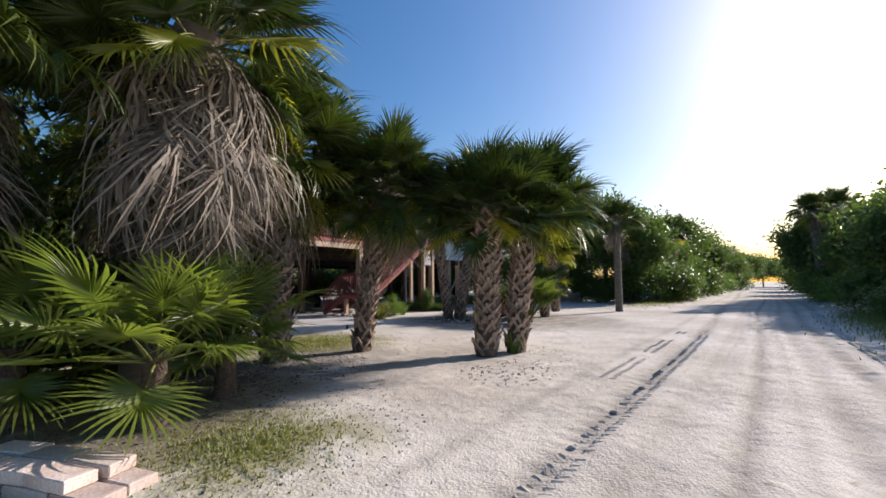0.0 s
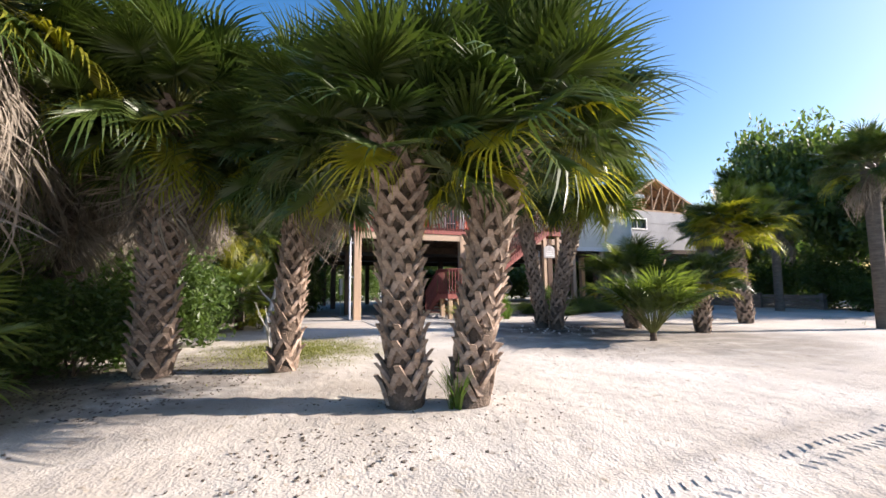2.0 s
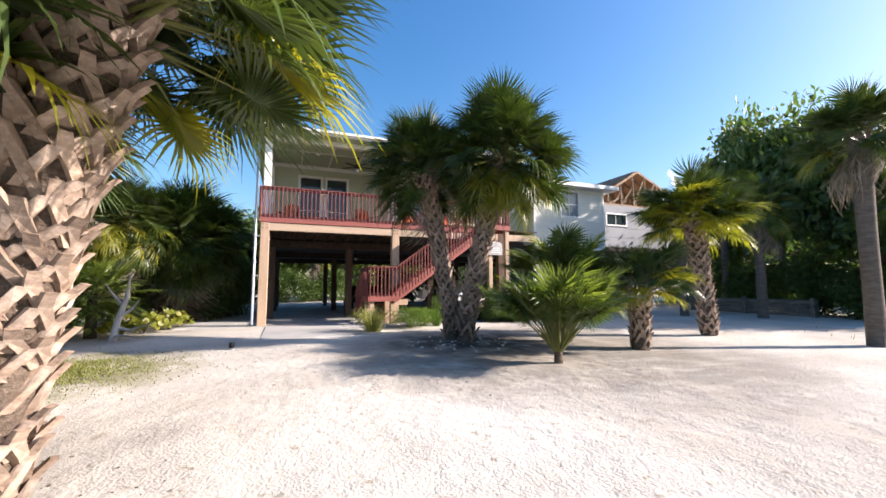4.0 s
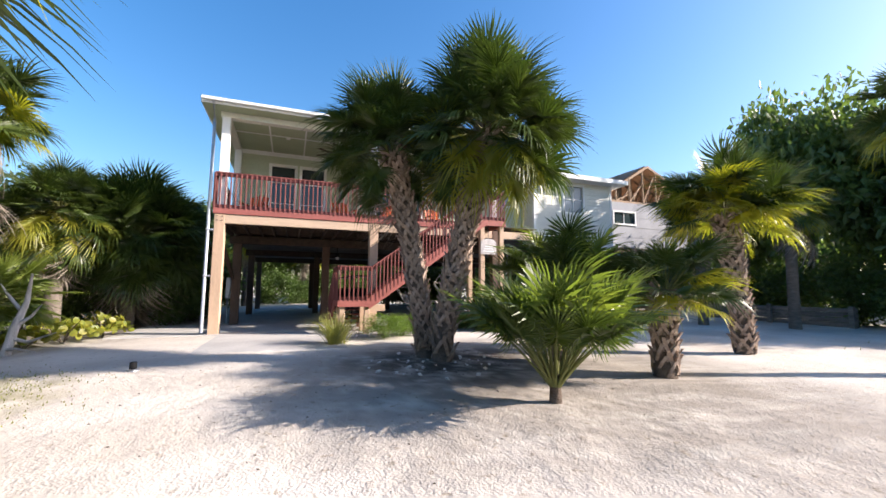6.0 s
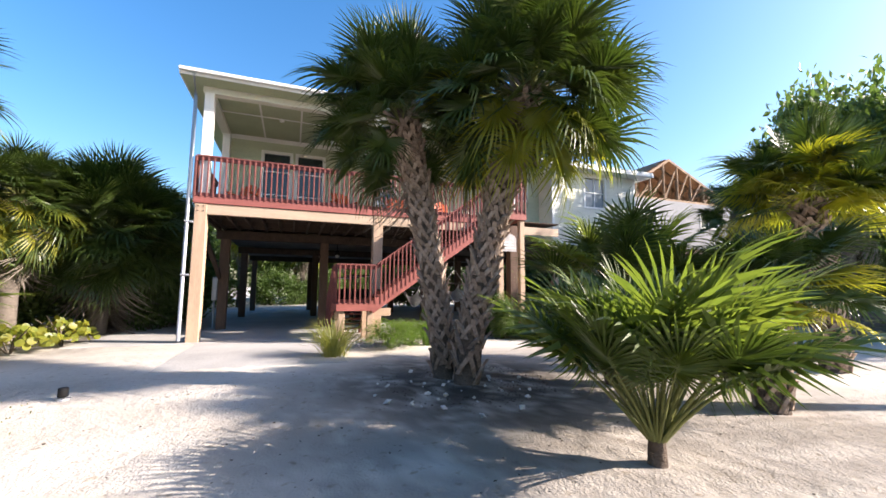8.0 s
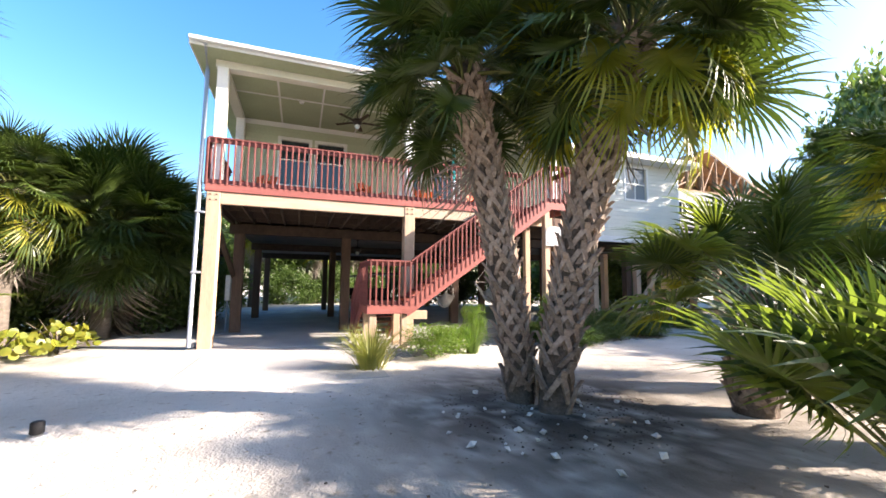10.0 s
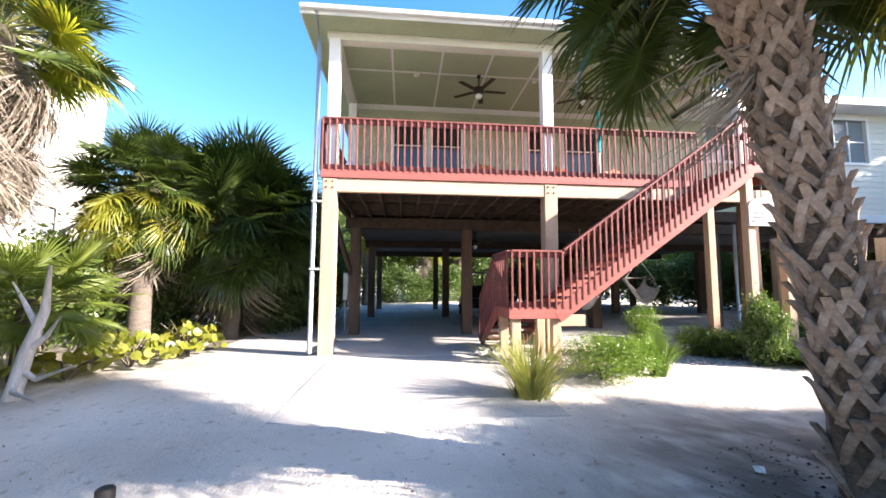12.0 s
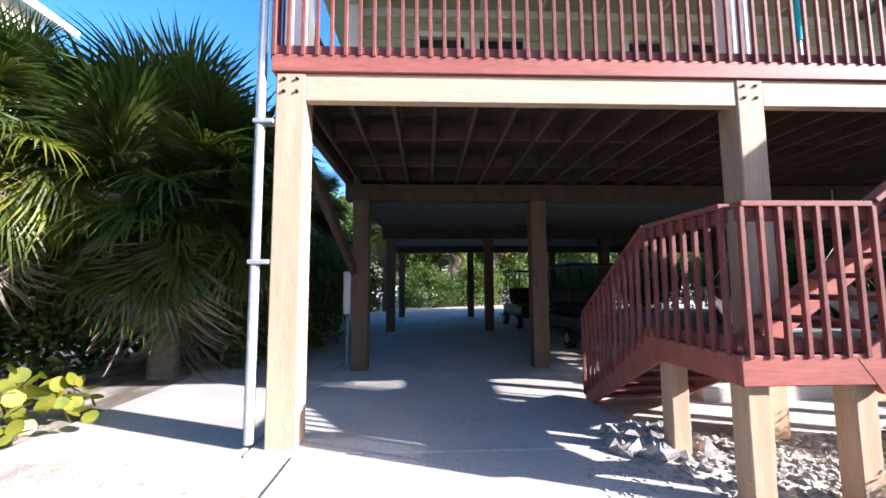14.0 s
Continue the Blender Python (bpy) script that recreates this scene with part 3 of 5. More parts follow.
for z in (1.6, 2.9):
    part("pipe_clip", box(FX - 0.11, FX + 0.01, Y0 - 0.2, Y0 - 0.01, z, z + 0.04), PIPE, house)


# ---- railings and stairs ----
baluster_bm = box(-0.017, 0.017, -0.017, 0.017, 0, 1.02, 0.004)
baluster_mesh = mesh_of(baluster_bm, "baluster", RED_WOOD)


def railing(p0, p1, outward, parent, height=1.04, step=0.132, skip_first=False, drop=0.02):
    """Balusters on the outer face of a run, with a flat cap and a rail under it; the ends' z is the walking level."""
    p0, p1, o = Vector(p0), Vector(p1), Vector(outward)
    rail = part("railing", beam(p0 + Vector((0, 0, height - 0.02)), p1 + Vector((0, 0, height - 0.02)), 0.10, 0.038), RED_WOOD, parent, "red-stained wooden railing")
    part("under_rail", beam(p0 + Vector((0, 0, height - 0.085)), p1 + Vector((0, 0, height - 0.085)), 0.04, 0.085), RED_WOOD, rail)
    part("low_rail", beam(p0 + Vector((0, 0, 0.05)), p1 + Vector((0, 0, 0.05)), 0.04, 0.085), RED_WOOD, rail)
    n = max(1, round((p1 - p0).length / step))
    for i in range(1 if skip_first else 0, n + 1):
        p = p0.lerp(p1, i / n) + o * 0.038 + Vector((0, 0, -drop + random.uniform(-0.004, 0.004)))
        piece("baluster", baluster_mesh, rail, Matrix.Translation(p) @ Matrix.Diagonal((1, 1, (height + drop - 0.04) / 1.02, 1)))
    return rail


railing((FX - 0.02, Y0 - 0.02, DECK), (FX - 0.02, 15.66, DECK), (1, 0, 0), house)
railing((BACK + 0.25, Y0 - 0.02, DECK), (FX - 0.06, Y0 - 0.02, DECK), (0, -1, 0), house)

SX0, SX1 = -15.05, -14.08
LY0, LY1, TY0, TY1, LAND = 11.25, 12.15, 15.66, 16.55, 0.96
stairs = thing("staircase", pose(0, 0, 0), "red-stained wooden outdoor staircase with a low landing", "staircase")
part("landing_deck", box(SX0, SX1, LY0, LY1, LAND - 0.04, LAND), RED_WOOD, stairs)
part("landing_band", box(SX1, SX1 + 0.04, LY0 - 0.04, LY1, LAND - 0.19, LAND - 0.002), RED_BAND, stairs)
part("landing_band", box(SX0, SX1 - 0.002, LY0 - 0.04, LY0 - 0.001, LAND - 0.19, LAND - 0.002), RED_BAND, stairs)
part("upper_deck", box(SX0 - 0.15, SX1, TY0, TY1, DECK - 0.04, DECK - 0.002), RED_WOOD, stairs)
part("upper_band", box(SX1, SX1 + 0.04, TY0 + 0.02, TY1 + 0.04, DECK - 0.2, DECK - 0.004), RED_BAND, stairs)
part("upper_band", box(SX0 - 0.15, SX1 - 0.002, TY1 + 0.001, TY1 + 0.04, DECK - 0.2, DECK - 0.004), RED_BAND, stairs)
steps = 15
for k in range(1, steps):
    z = LAND + (DECK - LAND) * k / steps
    y = LY1 + (TY0 - LY1) * (k - 1) / (steps - 1)
    part("tread", box(SX0, SX1 - 0.002, y, y + 0.28, z - 0.04, z), RED_WOOD, stairs)
for x, mm in ((SX1 + 0.02, RED_BAND), (SX0 - 0.02, RED_BAND)):
    part("stringer", beam((x, LY1 - 0.12, LAND - 0.14), (x, TY0 + 0.12, DECK - 0.09), 0.045, 0.27), mm, stairs)
railing((SX1 + 0.0, LY0 + 0.02, LAND), (SX1 + 0.0, LY1, LAND), (1, 0, 0), stairs, 0.97)
slope = [(SX1 + 0.0, LY1 + 0.03, LAND + 0.02), (SX1 + 0.0, TY0, DECK - 0.06)]
railing(slope[0], slope[1], (1, 0, 0), stairs, 0.97, 0.135, True, 0.12)
railing((SX1 + 0.0, TY0 + 0.04, DECK), (SX1 + 0.0, TY1, DECK), (1, 0, 0), stairs, 0.97)
railing((SX1 - 0.05, TY1, DECK), (SX0 - 0.1, TY1, DECK), (0, 1, 0), stairs, 0.97)
railing((SX1 - 0.06, LY0, LAND), (SX0, LY0, LAND), (0, -1, 0), stairs, 0.97)
# lower flight, running in under the deck
for k in range(1, 6):
    z = LAND * (6 - k) / 6
    x = SX0 - 0.28 * (k - 1)
    part("tread", box(x - 0.28, x - 0.002, LY0, LY1, z - 0.04, z), RED_WOOD, stairs)
for y in (LY0 - 0.02, LY1 + 0.02):
    part("stringer", beam((SX0 + 0.1, y, LAND - 0.06), (SX0 - 1.5, y, 0.06), 0.045, 0.27), RED_BAND, stairs)
railing((SX0, LY0 - 0.02, LAND), (SX0 - 1.45, LY0 - 0.02, 0.1), (0, -1, 0), stairs, 0.97, 0.135, True)
stub = mesh_of(box(-0.075, 0.075, -0.075, 0.075, -0.3, LAND - 0.04, 0.008), "stair_post", TAN_WOOD)
for x, y in ((SX1 - 0.09, LY0 + 0.1), (SX0 + 0.09, LY0 + 0.1), (SX1 - 0.09, LY1 - 0.1), (SX0 + 0.09, LY1 - 0.1)):
    piece("stair_post", stub, stairs, pose(x, y, 0))
part("landing_beam", box(SX1 - 0.15, SX1 - 0.05, LY1 - 0.02, LY1 + 0.42, LAND - 0.32, LAND - 0.13), TAN_WOOD, stairs)
tall = mesh_of(box(-0.075, 0.075, -0.075, 0.075, -0.3, DECK - 0.2, 0.008), "stair_post", TAN_WOOD)
for x, y in ((SX1 - 0.09, TY0 + 0.1), (SX1 - 0.09, TY1 - 0.08), (SX0 - 0.06, TY0 + 0.1)):
    piece("stair_post", tall, stairs, pose(x, y, 0))


# ---- palms ----
def frond_mesh(seed, mat, stalk=0.75, blade=0.85, n=42, span=150, droop=0.25, fold=0.25, limp=0.0, split=0.26):
    """A fan leaf along +x: a stalk, an arched rib and one pleated fan that splits into drooping pointed tips."""
    rnd = random.Random(seed)
    bm = bmesh.new()
    pts = [Vector((stalk * i / 4, 0, -droop * 0.35 * stalk * (i / 4) ** 2)) for i in range(5)]
    add_tube(bm, pts, [0.026, 0.019, 0.015, 0.012, 0.009], 4, False)
    for f in bm.faces:
        f.material_index = 1
    bm.verts.ensure_lookup_table()
    hub, fwd, side = pts[-1], (pts[-1] - pts[-2]).normalized(), Vector((0, 1, 0))
    tie = max(bm.verts, key=lambda v: v.co.x)
    wide = (0.30 / split) ** 0.5

    def way(a):
        return (math.cos(a) * fwd + math.sin(a) * side + Vector((0, 0, fold * abs(math.sin(a)) - limp))).normalized()

    def root(a):
        along = 0.30 * blade * max(0.0, math.cos(a * 0.6)) ** 2
        return hub + fwd * along + Vector((0, 0, -droop * along * 0.8))

    def reach_at(a):
        return blade * (0.72 + 0.28 * math.cos(a * 0.62))

    edges = [radians(-span + 2 * span * k / n + rnd.uniform(-1.5, 1.5)) for k in range(n + 1)]
    inner = [bm.verts.new(root(a)) for a in edges]
    mid = [bm.verts.new(root(a) + way(a) * reach_at(a) * split + Vector((0, 0, -0.10 * droop * blade - 0.012 * blade))) for a in edges]
    bm.faces.new((tie, inner[0], inner[1]))
    for k in range(n):
        a = (edges[k] + edges[k + 1]) / 2 + radians(rnd.uniform(-2.0, 2.0))
        reach, hang, d = reach_at(a) * rnd.uniform(0.88, 1.06), droop * rnd.uniform(0.6, 1.5), way(a)
        across = d.cross(Vector((0, 0, 1))).normalized()
        half = (mid[k].co - mid[k + 1].co).length * 0.5

        def along_leaf(t, w):
            p = root(a) + d * reach * t * (1 - 0.12 * hang * t * t) + Vector((0, 0, -hang * reach * t ** 3 * 0.9 - limp * 0.3 * t * t * reach))
            return p - across * half * w, p + across * half * w

        ridge = bm.verts.new(root(a) + d * reach * split + Vector((0, 0, 0.022 * blade - 0.08 * droop * blade)))
        p1, p2, tip = [bm.verts.new(p) for p in along_leaf(0.6, 0.95 * wide)], [bm.verts.new(p) for p in along_leaf(0.82, 0.5 * wide)], bm.verts.new(along_leaf(1.0, 0.0)[0])
        if (p1[0].co - mid[k].co).length > (p1[1].co - mid[k].co).length:
            p1.reverse()
            p2.reverse()
        for f in ((inner[k], mid[k], ridge), (inner[k], ridge, inner[k + 1]), (inner[k + 1], ridge, mid[k + 1]), (mid[k], p1[0], ridge), (ridge, p1[0], p1[1]), (ridge, p1[1], mid[k + 1]), (p1[0], p2[0], p2[1], p1[1]), (p2[0], tip, p2[1])):
            bm.faces.new(f)
    return mesh_of(bm, "frond", [mat, STALK])


def dead_frond_mesh(seed):
    """A dry leaf: a stalk bent down, and limp crumpled strips that hang from it."""
    rnd = random.Random(seed)
    bm = bmesh.new()
    pts = [Vector((0.55 * t, 0, 0.05 * t - 0.30 * t * t)) for t in (0, 0.3, 0.55, 0.7, 0.85, 1.0)]
    add_tube(bm, pts, [0.022, 0.018, 0.015, 0.012, 0.010, 0.008], 5, False)
    anchors = [v for v in bm.verts if v.co.x > 0.26]
    for k in range(48):
        start = rnd.choice(anchors)
        p = start.co.copy()
        a = rnd.uniform(-2.0, 2.0)
        d = Vector((math.cos(a) * 0.9, math.sin(a) * 0.9, rnd.uniform(-0.3, 0.5))).normalized()
        side = Vector((-d.y, d.x, rnd.uniform(-0.6, 0.6))).normalized()
        ln, prev = rnd.uniform(0.45, 0.95), None
        for w in (0.008, 0.009, 0.007, 0.005, 0.002):
            d = (d + Vector((rnd.uniform(-0.25, 0.25), rnd.uniform(-0.25, 0.25), -0.75))).normalized()
            p = p + d * ln / 5
            row = (bm.verts.new(p + side * w), bm.verts.new(p - side * w))
            bm.faces.new((prev[0], row[0], row[1], prev[1]) if prev else (start, row[0], row[1]))
            prev = row
    return mesh_of(bm, "frond", DEAD)


FRONDS = {
    "green": [frond_mesh(s, GREEN, 0.82, 0.68, n=44, droop=0.16 + 0.14 * (s % 4), fold=0.15 + 0.15 * (s % 3)) for s in range(8)],
    "yellow": [frond_mesh(20 + s, YELLOW_GREEN, 0.78, 0.68, n=44, droop=0.35 + 0.12 * s, limp=0.1) for s in range(3)],
    "dead": [dead_frond_mesh(40 + s) for s in range(6)],
    "saw": [frond_mesh(60 + s, SAW, 0.7, 0.74, n=32, span=135, split=0.22, droop=0.12 + 0.1 * s, fold=0.15) for s in range(4)],
    "tall": [frond_mesh(80 + s, SAW if s % 3 else GREEN, 1.05, 0.68, n=34, droop=0.12 + 0.12 * s, fold=0.3, split=0.17) for s in range(5)],
}


def boot_mesh(r=0.16):
    """A split leaf base that clasps the trunk: two straps and a stub."""
    bm = bmesh.new()

    def ring(th, z, out, w, thick):
        c = Vector((math.cos(th) * (r + out), math.sin(th) * (r + out), z))
        n_, t_ = Vector((math.cos(th), math.sin(th), 0)), Vector((-math.sin(th), math.cos(th), 0))
        return [bm.verts.new(c + t_ * w + n_ * thick), bm.verts.new(c - t_ * w + n_ * thick), bm.verts.new(c - t_ * w - n_ * 0.02), bm.verts.new(c + t_ * w - n_ * 0.02)]

    for s in (-1, 1):
        rows = [ring(s * 0.72, -0.19, 0.0, 0.024, 0.008), ring(s * 0.38, -0.06, 0.012, 0.028, 0.014), ring(s * 0.06, 0.06, 0.035, 0.03, 0.014)]
        if s > 0:
            rows.append(ring(0.0, 0.15, 0.085, 0.024, 0.012))
        for a, b in zip(rows, rows[1:]):
            for k in range(4):
                bm.faces.new((a[k], a[(k + 1) % 4], b[(k + 1) % 4], b[k]))
        bm.faces.new(rows[-1])
        bm.faces.new(rows[0][::-1])
    bmesh.ops.recalc_face_normals(bm, faces=bm.faces)
    return mesh_of(bm, "leaf_base", BOOT)


BOOT_MESH = boot_mesh()


def palm(x, y, height, label, lean=(0.0, 0.0), r=0.16, crown=1.0, green=34, yellow=8, dead=0, boots=True, seed=1, low=-35, z=0.0, skirt=1.0, kind="green", group="cabbage palms"):
    """A cabbage palm: a trunk with crossed leaf bases under a round crown of fan leaves."""
    rnd = random.Random(seed)
    tree = thing("palm_tree", pose(x, y, z), label, "palm tree", group)

    def axis(t):
        return Vector((lean[0] * t ** 1.3, lean[1] * t ** 1.3, height * t))

    def radius(t):
        return r * (1.18 - 0.5 * t if t < 0.25 else 1.055 + 0.55 * max(0.0, t - 0.55))

    pts = [axis(i / 10) for i in range(11)]
    pts[0] = Vector((0, 0, -0.15))
    part("trunk", tube(pts, [radius(i / 10) * 0.97 for i in range(11)], 14), TRUNK if boots else PALE_TRUNK, tree)
    if boots:
        rows = int((height - 0.1) / 0.115)
        for i in range(rows):
            t = (0.2 + i * 0.115) / height
            if t > 1.0:
                break
            c, d = axis(t), (axis(min(1, t + 0.05)) - axis(max(0, t - 0.05))).normalized()
            q = Vector((0, 0, 1)).rotation_difference(d).to_matrix().to_4x4()
            for k in range(6):
                if rnd.random() < (0.10 if t > 0.2 else 0.35):
                    continue
                th = (k + 0.5 * (i % 2)) * 60 + rnd.uniform(-9, 9)
                s = radius(t) / 0.16
                piece("leaf_base", BOOT_MESH, tree, Matrix.Translation(c) @ q @ pose(0, 0, rnd.uniform(-0.03, 0.03), rnd.uniform(-4, 4), rnd.uniform(-5, 5), th) @ Matrix.Diagonal((s, s, rnd.uniform(0.7, 1.05), 1)))
    top = axis(1.0)
    jobs = [(kind, i / green, low * 0.7 + (86 - low * 0.7) * (1 - (i + 0.5) / green) ** 0.85) for i in range(green)]
    jobs += [("yellow", i / max(1, yellow), rnd.uniform(low, max(5, low + 50))) for i in range(yellow)]
    jobs += [("dead", i / max(1, dead), rnd.uniform(-62, min(0, low + 30))) for i in range(dead)]
    for i, (k, f, pitch) in enumerate(jobs):
        az = i * 137.5 + rnd.uniform(-14, 14)
        s = crown * rnd.uniform(0.85, 1.12) * (1.25 if k == "dead" else 1)
        start = top + Vector((0, 0, rnd.uniform(-0.35, 0.05) - (0.9 * rnd.random() * skirt if k == "dead" else 0)))
        m = Matrix.Translation(start) @ pose(0, 0, 0, 0, 0, az) @ pose(0.06, 0, 0, rnd.uniform(-36, 36), -(pitch + rnd.uniform(-8, 8)), 0) @ Matrix.Diagonal((s, s, s, 1))
        piece("frond", rnd.choice(FRONDS[k]), tree, m)
    return tree


def palmetto(x, y, label, crown=1.0, n=16, seed=1, z=0.1, low=5, kind="saw", under=0, stem=0.14, roll=18):
    rnd = random.Random(seed)
    plant = thing("palmetto", pose(x, y, 0), label, "palm shrub", "low fan palms")
    part("stem", tube([(0, 0, -0.1), (0, 0, z + 0.12)], [stem, stem * 0.7], 10), TRUNK, plant)
    for i in range(n):
        pitch = low + (82 - low) * (1 - (i + 0.5) / n)
        s = crown * rnd.uniform(0.7, 1.1)
        piece("frond", rnd.choice(FRONDS[kind]), plant, pose(0, 0, z, 0, 0, i * 137.5 + rnd.uniform(-15, 15)) @ pose(0.05, 0, 0, rnd.uniform(-roll, roll), -(pitch + rnd.uniform(-7, 7)), 0) @ Matrix.Diagonal((s, s, s, 1)))
    for i in range(under):
        c = crown * rnd.uniform(0.45, 0.65)
        piece("frond", rnd.choice(FRONDS[kind]), plant, pose(0, 0, z, 0, 0, i * 137.5 + 40) @ pose(0.05, 0, 0, rnd.uniform(-20, 20), -rnd.uniform(18, 44), 0) @ Matrix.Diagonal((c, c, c, 1)))
    return plant


# palms beside the road and in front of the house
palm(-4.30, 6.60, 2.75, "cabbage palm with brown leaf bases, trunk paired with another", (0.18, -0.15), 0.18, 0.92, 100, 3, 0, seed=3, low=-18)
palm(-4.00, 7.22, 3.05, "cabbage palm with pale crossed leaf bases, leaning over sand", (0.14, 0.48), 0.175, 0.96, 104, 6, 0, seed=4, low=-18)
palm(-6.60, 5.42, 3.5, "cabbage palm with rough grey trunk by the sandy verge", (0.35, 0.3), 0.16, 0.96, 96, 8, 5, seed=5, low=-50)
palm(-6.95, 3.70, 4.0, "dark-trunked cabbage palm with drooping dry leaves", (-0.1, 0.1), 0.2, 1.12, 110, 16, 20, seed=6, low=-62, skirt=1.1)
palm(-9.84, 12.40, 4.1, "slender cabbage palm twinned at its foot with another", (-0.1, -0.72), 0.15, 0.92, 84, 0, 1, seed=7, low=-50)
palm(-9.42, 12.56, 4.3, "cabbage palm with a lattice of grey leaf bases", (0.55, 0.74), 0.165, 1.04, 92, 14, 1, seed=8, low=-58)
palm(-7.11, 15.3, 1.3, "short cabbage palm with yellowing fan leaves", (0, 0.05), 0.15, 0.66, 30, 14, 0, seed=9, low=-4)
palm(-8.15, 18.8, 3.05, "cabbage palm with yellow-green crown on rough trunk", (-0.1, -0.2), 0.16, 0.92, 30, 38, 0, seed=10, low=2)
palm(-5.48, 19.94, 4.5, "tall cabbage palm with a bare grey trunk", (0.05, 0.0), 0.15, 0.76, 54, 2, 4, seed=11, boots=False)
palmetto(-6.5, 12.85, "low cabbage palm shrub with upright green fans", 0.86, 48, 12, 0.2, 52, "tall", stem=0.08, roll=34)
palm(-8.62, 14.6, 1.3, "low dark fan palm with wide-spread leaves", (0.0, 0.15), 0.19, 0.86, 38, 4, 0, seed=36, low=-8, kind="tall")
# thicket at the start of the walk
palm(-5.9, 1.5, 4.7, "large cabbage palm with a thick skirt of dead leaves", (0.25, 0.35), 0.24, 1.15, 60, 8, 80, seed=13, low=-35, boots=False, skirt=1.8)
palm(-6.4, -0.6, 4.4, "old cabbage palm hung with grey dead leaves", (0.1, 0.0), 0.24, 1.15, 56, 8, 70, seed=14, low=-35, boots=False, skirt=1.8)
palm(-8.9, 1.9, 4.4, "cabbage palm crowded among others", (0.0, 0.2), 0.2, 1.0, 46, 8, 40, seed=15, boots=False, skirt=2.0)
palm(-9.6, -0.8, 4.8, "cabbage palm crowded among others", (0.0, 0.2), 0.2, 1.0, 46, 8, 40, seed=32, boots=False, skirt=2.0)
palm(-11.6, 2.0, 3.6, "cabbage palm crowded among others", (0.0, 0.2), 0.2, 0.95, 46, 8, 30, seed=33, boots=False)
palmetto(-4.75, 1.3, "saw palmetto clump with bright green fans", 0.95, 15, 16, 0.62, -14, "saw")
palmetto(-5.3, 2.2, "saw palmetto clump in the palms' shade", 0.9, 13, 17, 0.6, -14, "saw")
palmetto(-5.9, 0.4, "saw palmetto clump in the palms' shade", 0.95, 14, 34, 0.65, -14, "saw")
# palms beside the house
palm(-18.2, 5.1, 3.05, "dense dark cabbage palm beside the house", (0, 0.1), 0.2, 1.42, 190, 0, 10, seed=18, boots=False, low=-80)
palm(-16.6, 3.9, 3.5, "cabbage palm with sunlit drooping leaves", (0.0, 0), 0.2, 0.95, 80, 64, 8, seed=19, boots=False, low=-82, skirt=1.6)
palm(-20.9, 4.6, 3.0, "cabbage palm behind its neighbours beside the house", (0.2, 0), 0.2, 1.3, 120, 6, 40, seed=35, boots=False, low=-80, skirt=1.5)
palm(-14.2, 2.9, 5.4, "tall cabbage palm hung with pale dead leaves", (0, 0), 0.2, 1.05, 46, 12, 90, seed=20, boots=False, skirt=2.0)
palmetto(-13.7, 4.2, "low fan palm with spreading yellow-green leaves", 0.9, 34, 21, 1.0, -30, "saw")
# palms of the neighbouring plot
for i, (x, y, hgt, cr) in enumerate(((-13.2, 24.6, 4.0, 0.85), (-11.0, 26.0, 4.4, 0.9), (-14.8, 29.8, 6.6, 0.95), (-9.2, 30.5, 6.2, 0.95), (-7.6, 28.0, 4.6, 0.9), (-6.3, 33.0, 5.0, 0.9), (-11.5, 34.0, 7.0, 0.95))):
    palm(x, y, hgt, "green cabbage palm on the neighbouring plot", (0.1 * (i % 3), 0), 0.16, cr, 40, 8, 8, seed=50 + i, boots=False)
for i, (x, y, hgt) in enumerate(((-24.5, 5.2, 4.2), (-33.5, 7.0, 4.6), (-38.0, 11.0, 4.0), (-40.0, 14.0, 4.6), (-27.5, 4.0, 5.0))):
    palm(x, y, hgt, "green cabbage palm behind the raised house", (0, 0), 0.18, 0.95, 40, 12, 8, seed=70 + i, boots=False)


# ---- broadleaf trees and shrubs ----
def leaf_cloud(n, clumps, size, mat, seed, shape=(1, 1, 1), aspect=0.5, clump_r=0.3, up=0.3):
    """Many small bent leaves, gathered in clumps inside an uneven outline."""
    rnd = np.random.RandomState(seed)
    c = rnd.normal(size=(clumps, 3))
    c /= np.linalg.norm(c, axis=1)[:, None]
    c *= (rnd.uniform(0.15, 1.0, (clumps, 1)) ** 0.5) * rnd.uniform(0.75, 1.1, (clumps, 1))
    which = rnd.randint(0, clumps, n)
    p = (c[which] + rnd.normal(size=(n, 3)) * clump_r * 0.55) * np.array(shape)
    d = rnd.normal(size=(n, 3)) + np.array((0, 0, up))
    d /= np.linalg.norm(d, axis=1)[:, None]
    s = np.cross(d, rnd.normal(size=(n, 3)))
    s /= np.linalg.norm(s, axis=1)[:, None]
    u = np.cross(d, s)
    ln = size * rnd.uniform(0.6, 1.3, (n, 1))
    w = ln * aspect * 0.5
    verts = np.stack([p, p + d * ln * 0.5 + s * w + u * w * 0.3, p + d * ln, p + d * ln * 0.5 - s * w + u * w * 0.3], 1).reshape(-1, 3)
    faces = np.arange(n * 4).reshape(-1, 4)
    me = bpy.data.meshes.new("crown")
    me.from_pydata(verts.tolist(), [], faces.tolist())
    me.materials.append(mat)
    return me


CROWNS = [leaf_cloud(13000, 90, 0.11, BROAD, 5 + k, (1.0, 1.0, 0.85), 0.5, 0.3) for k in range(3)]


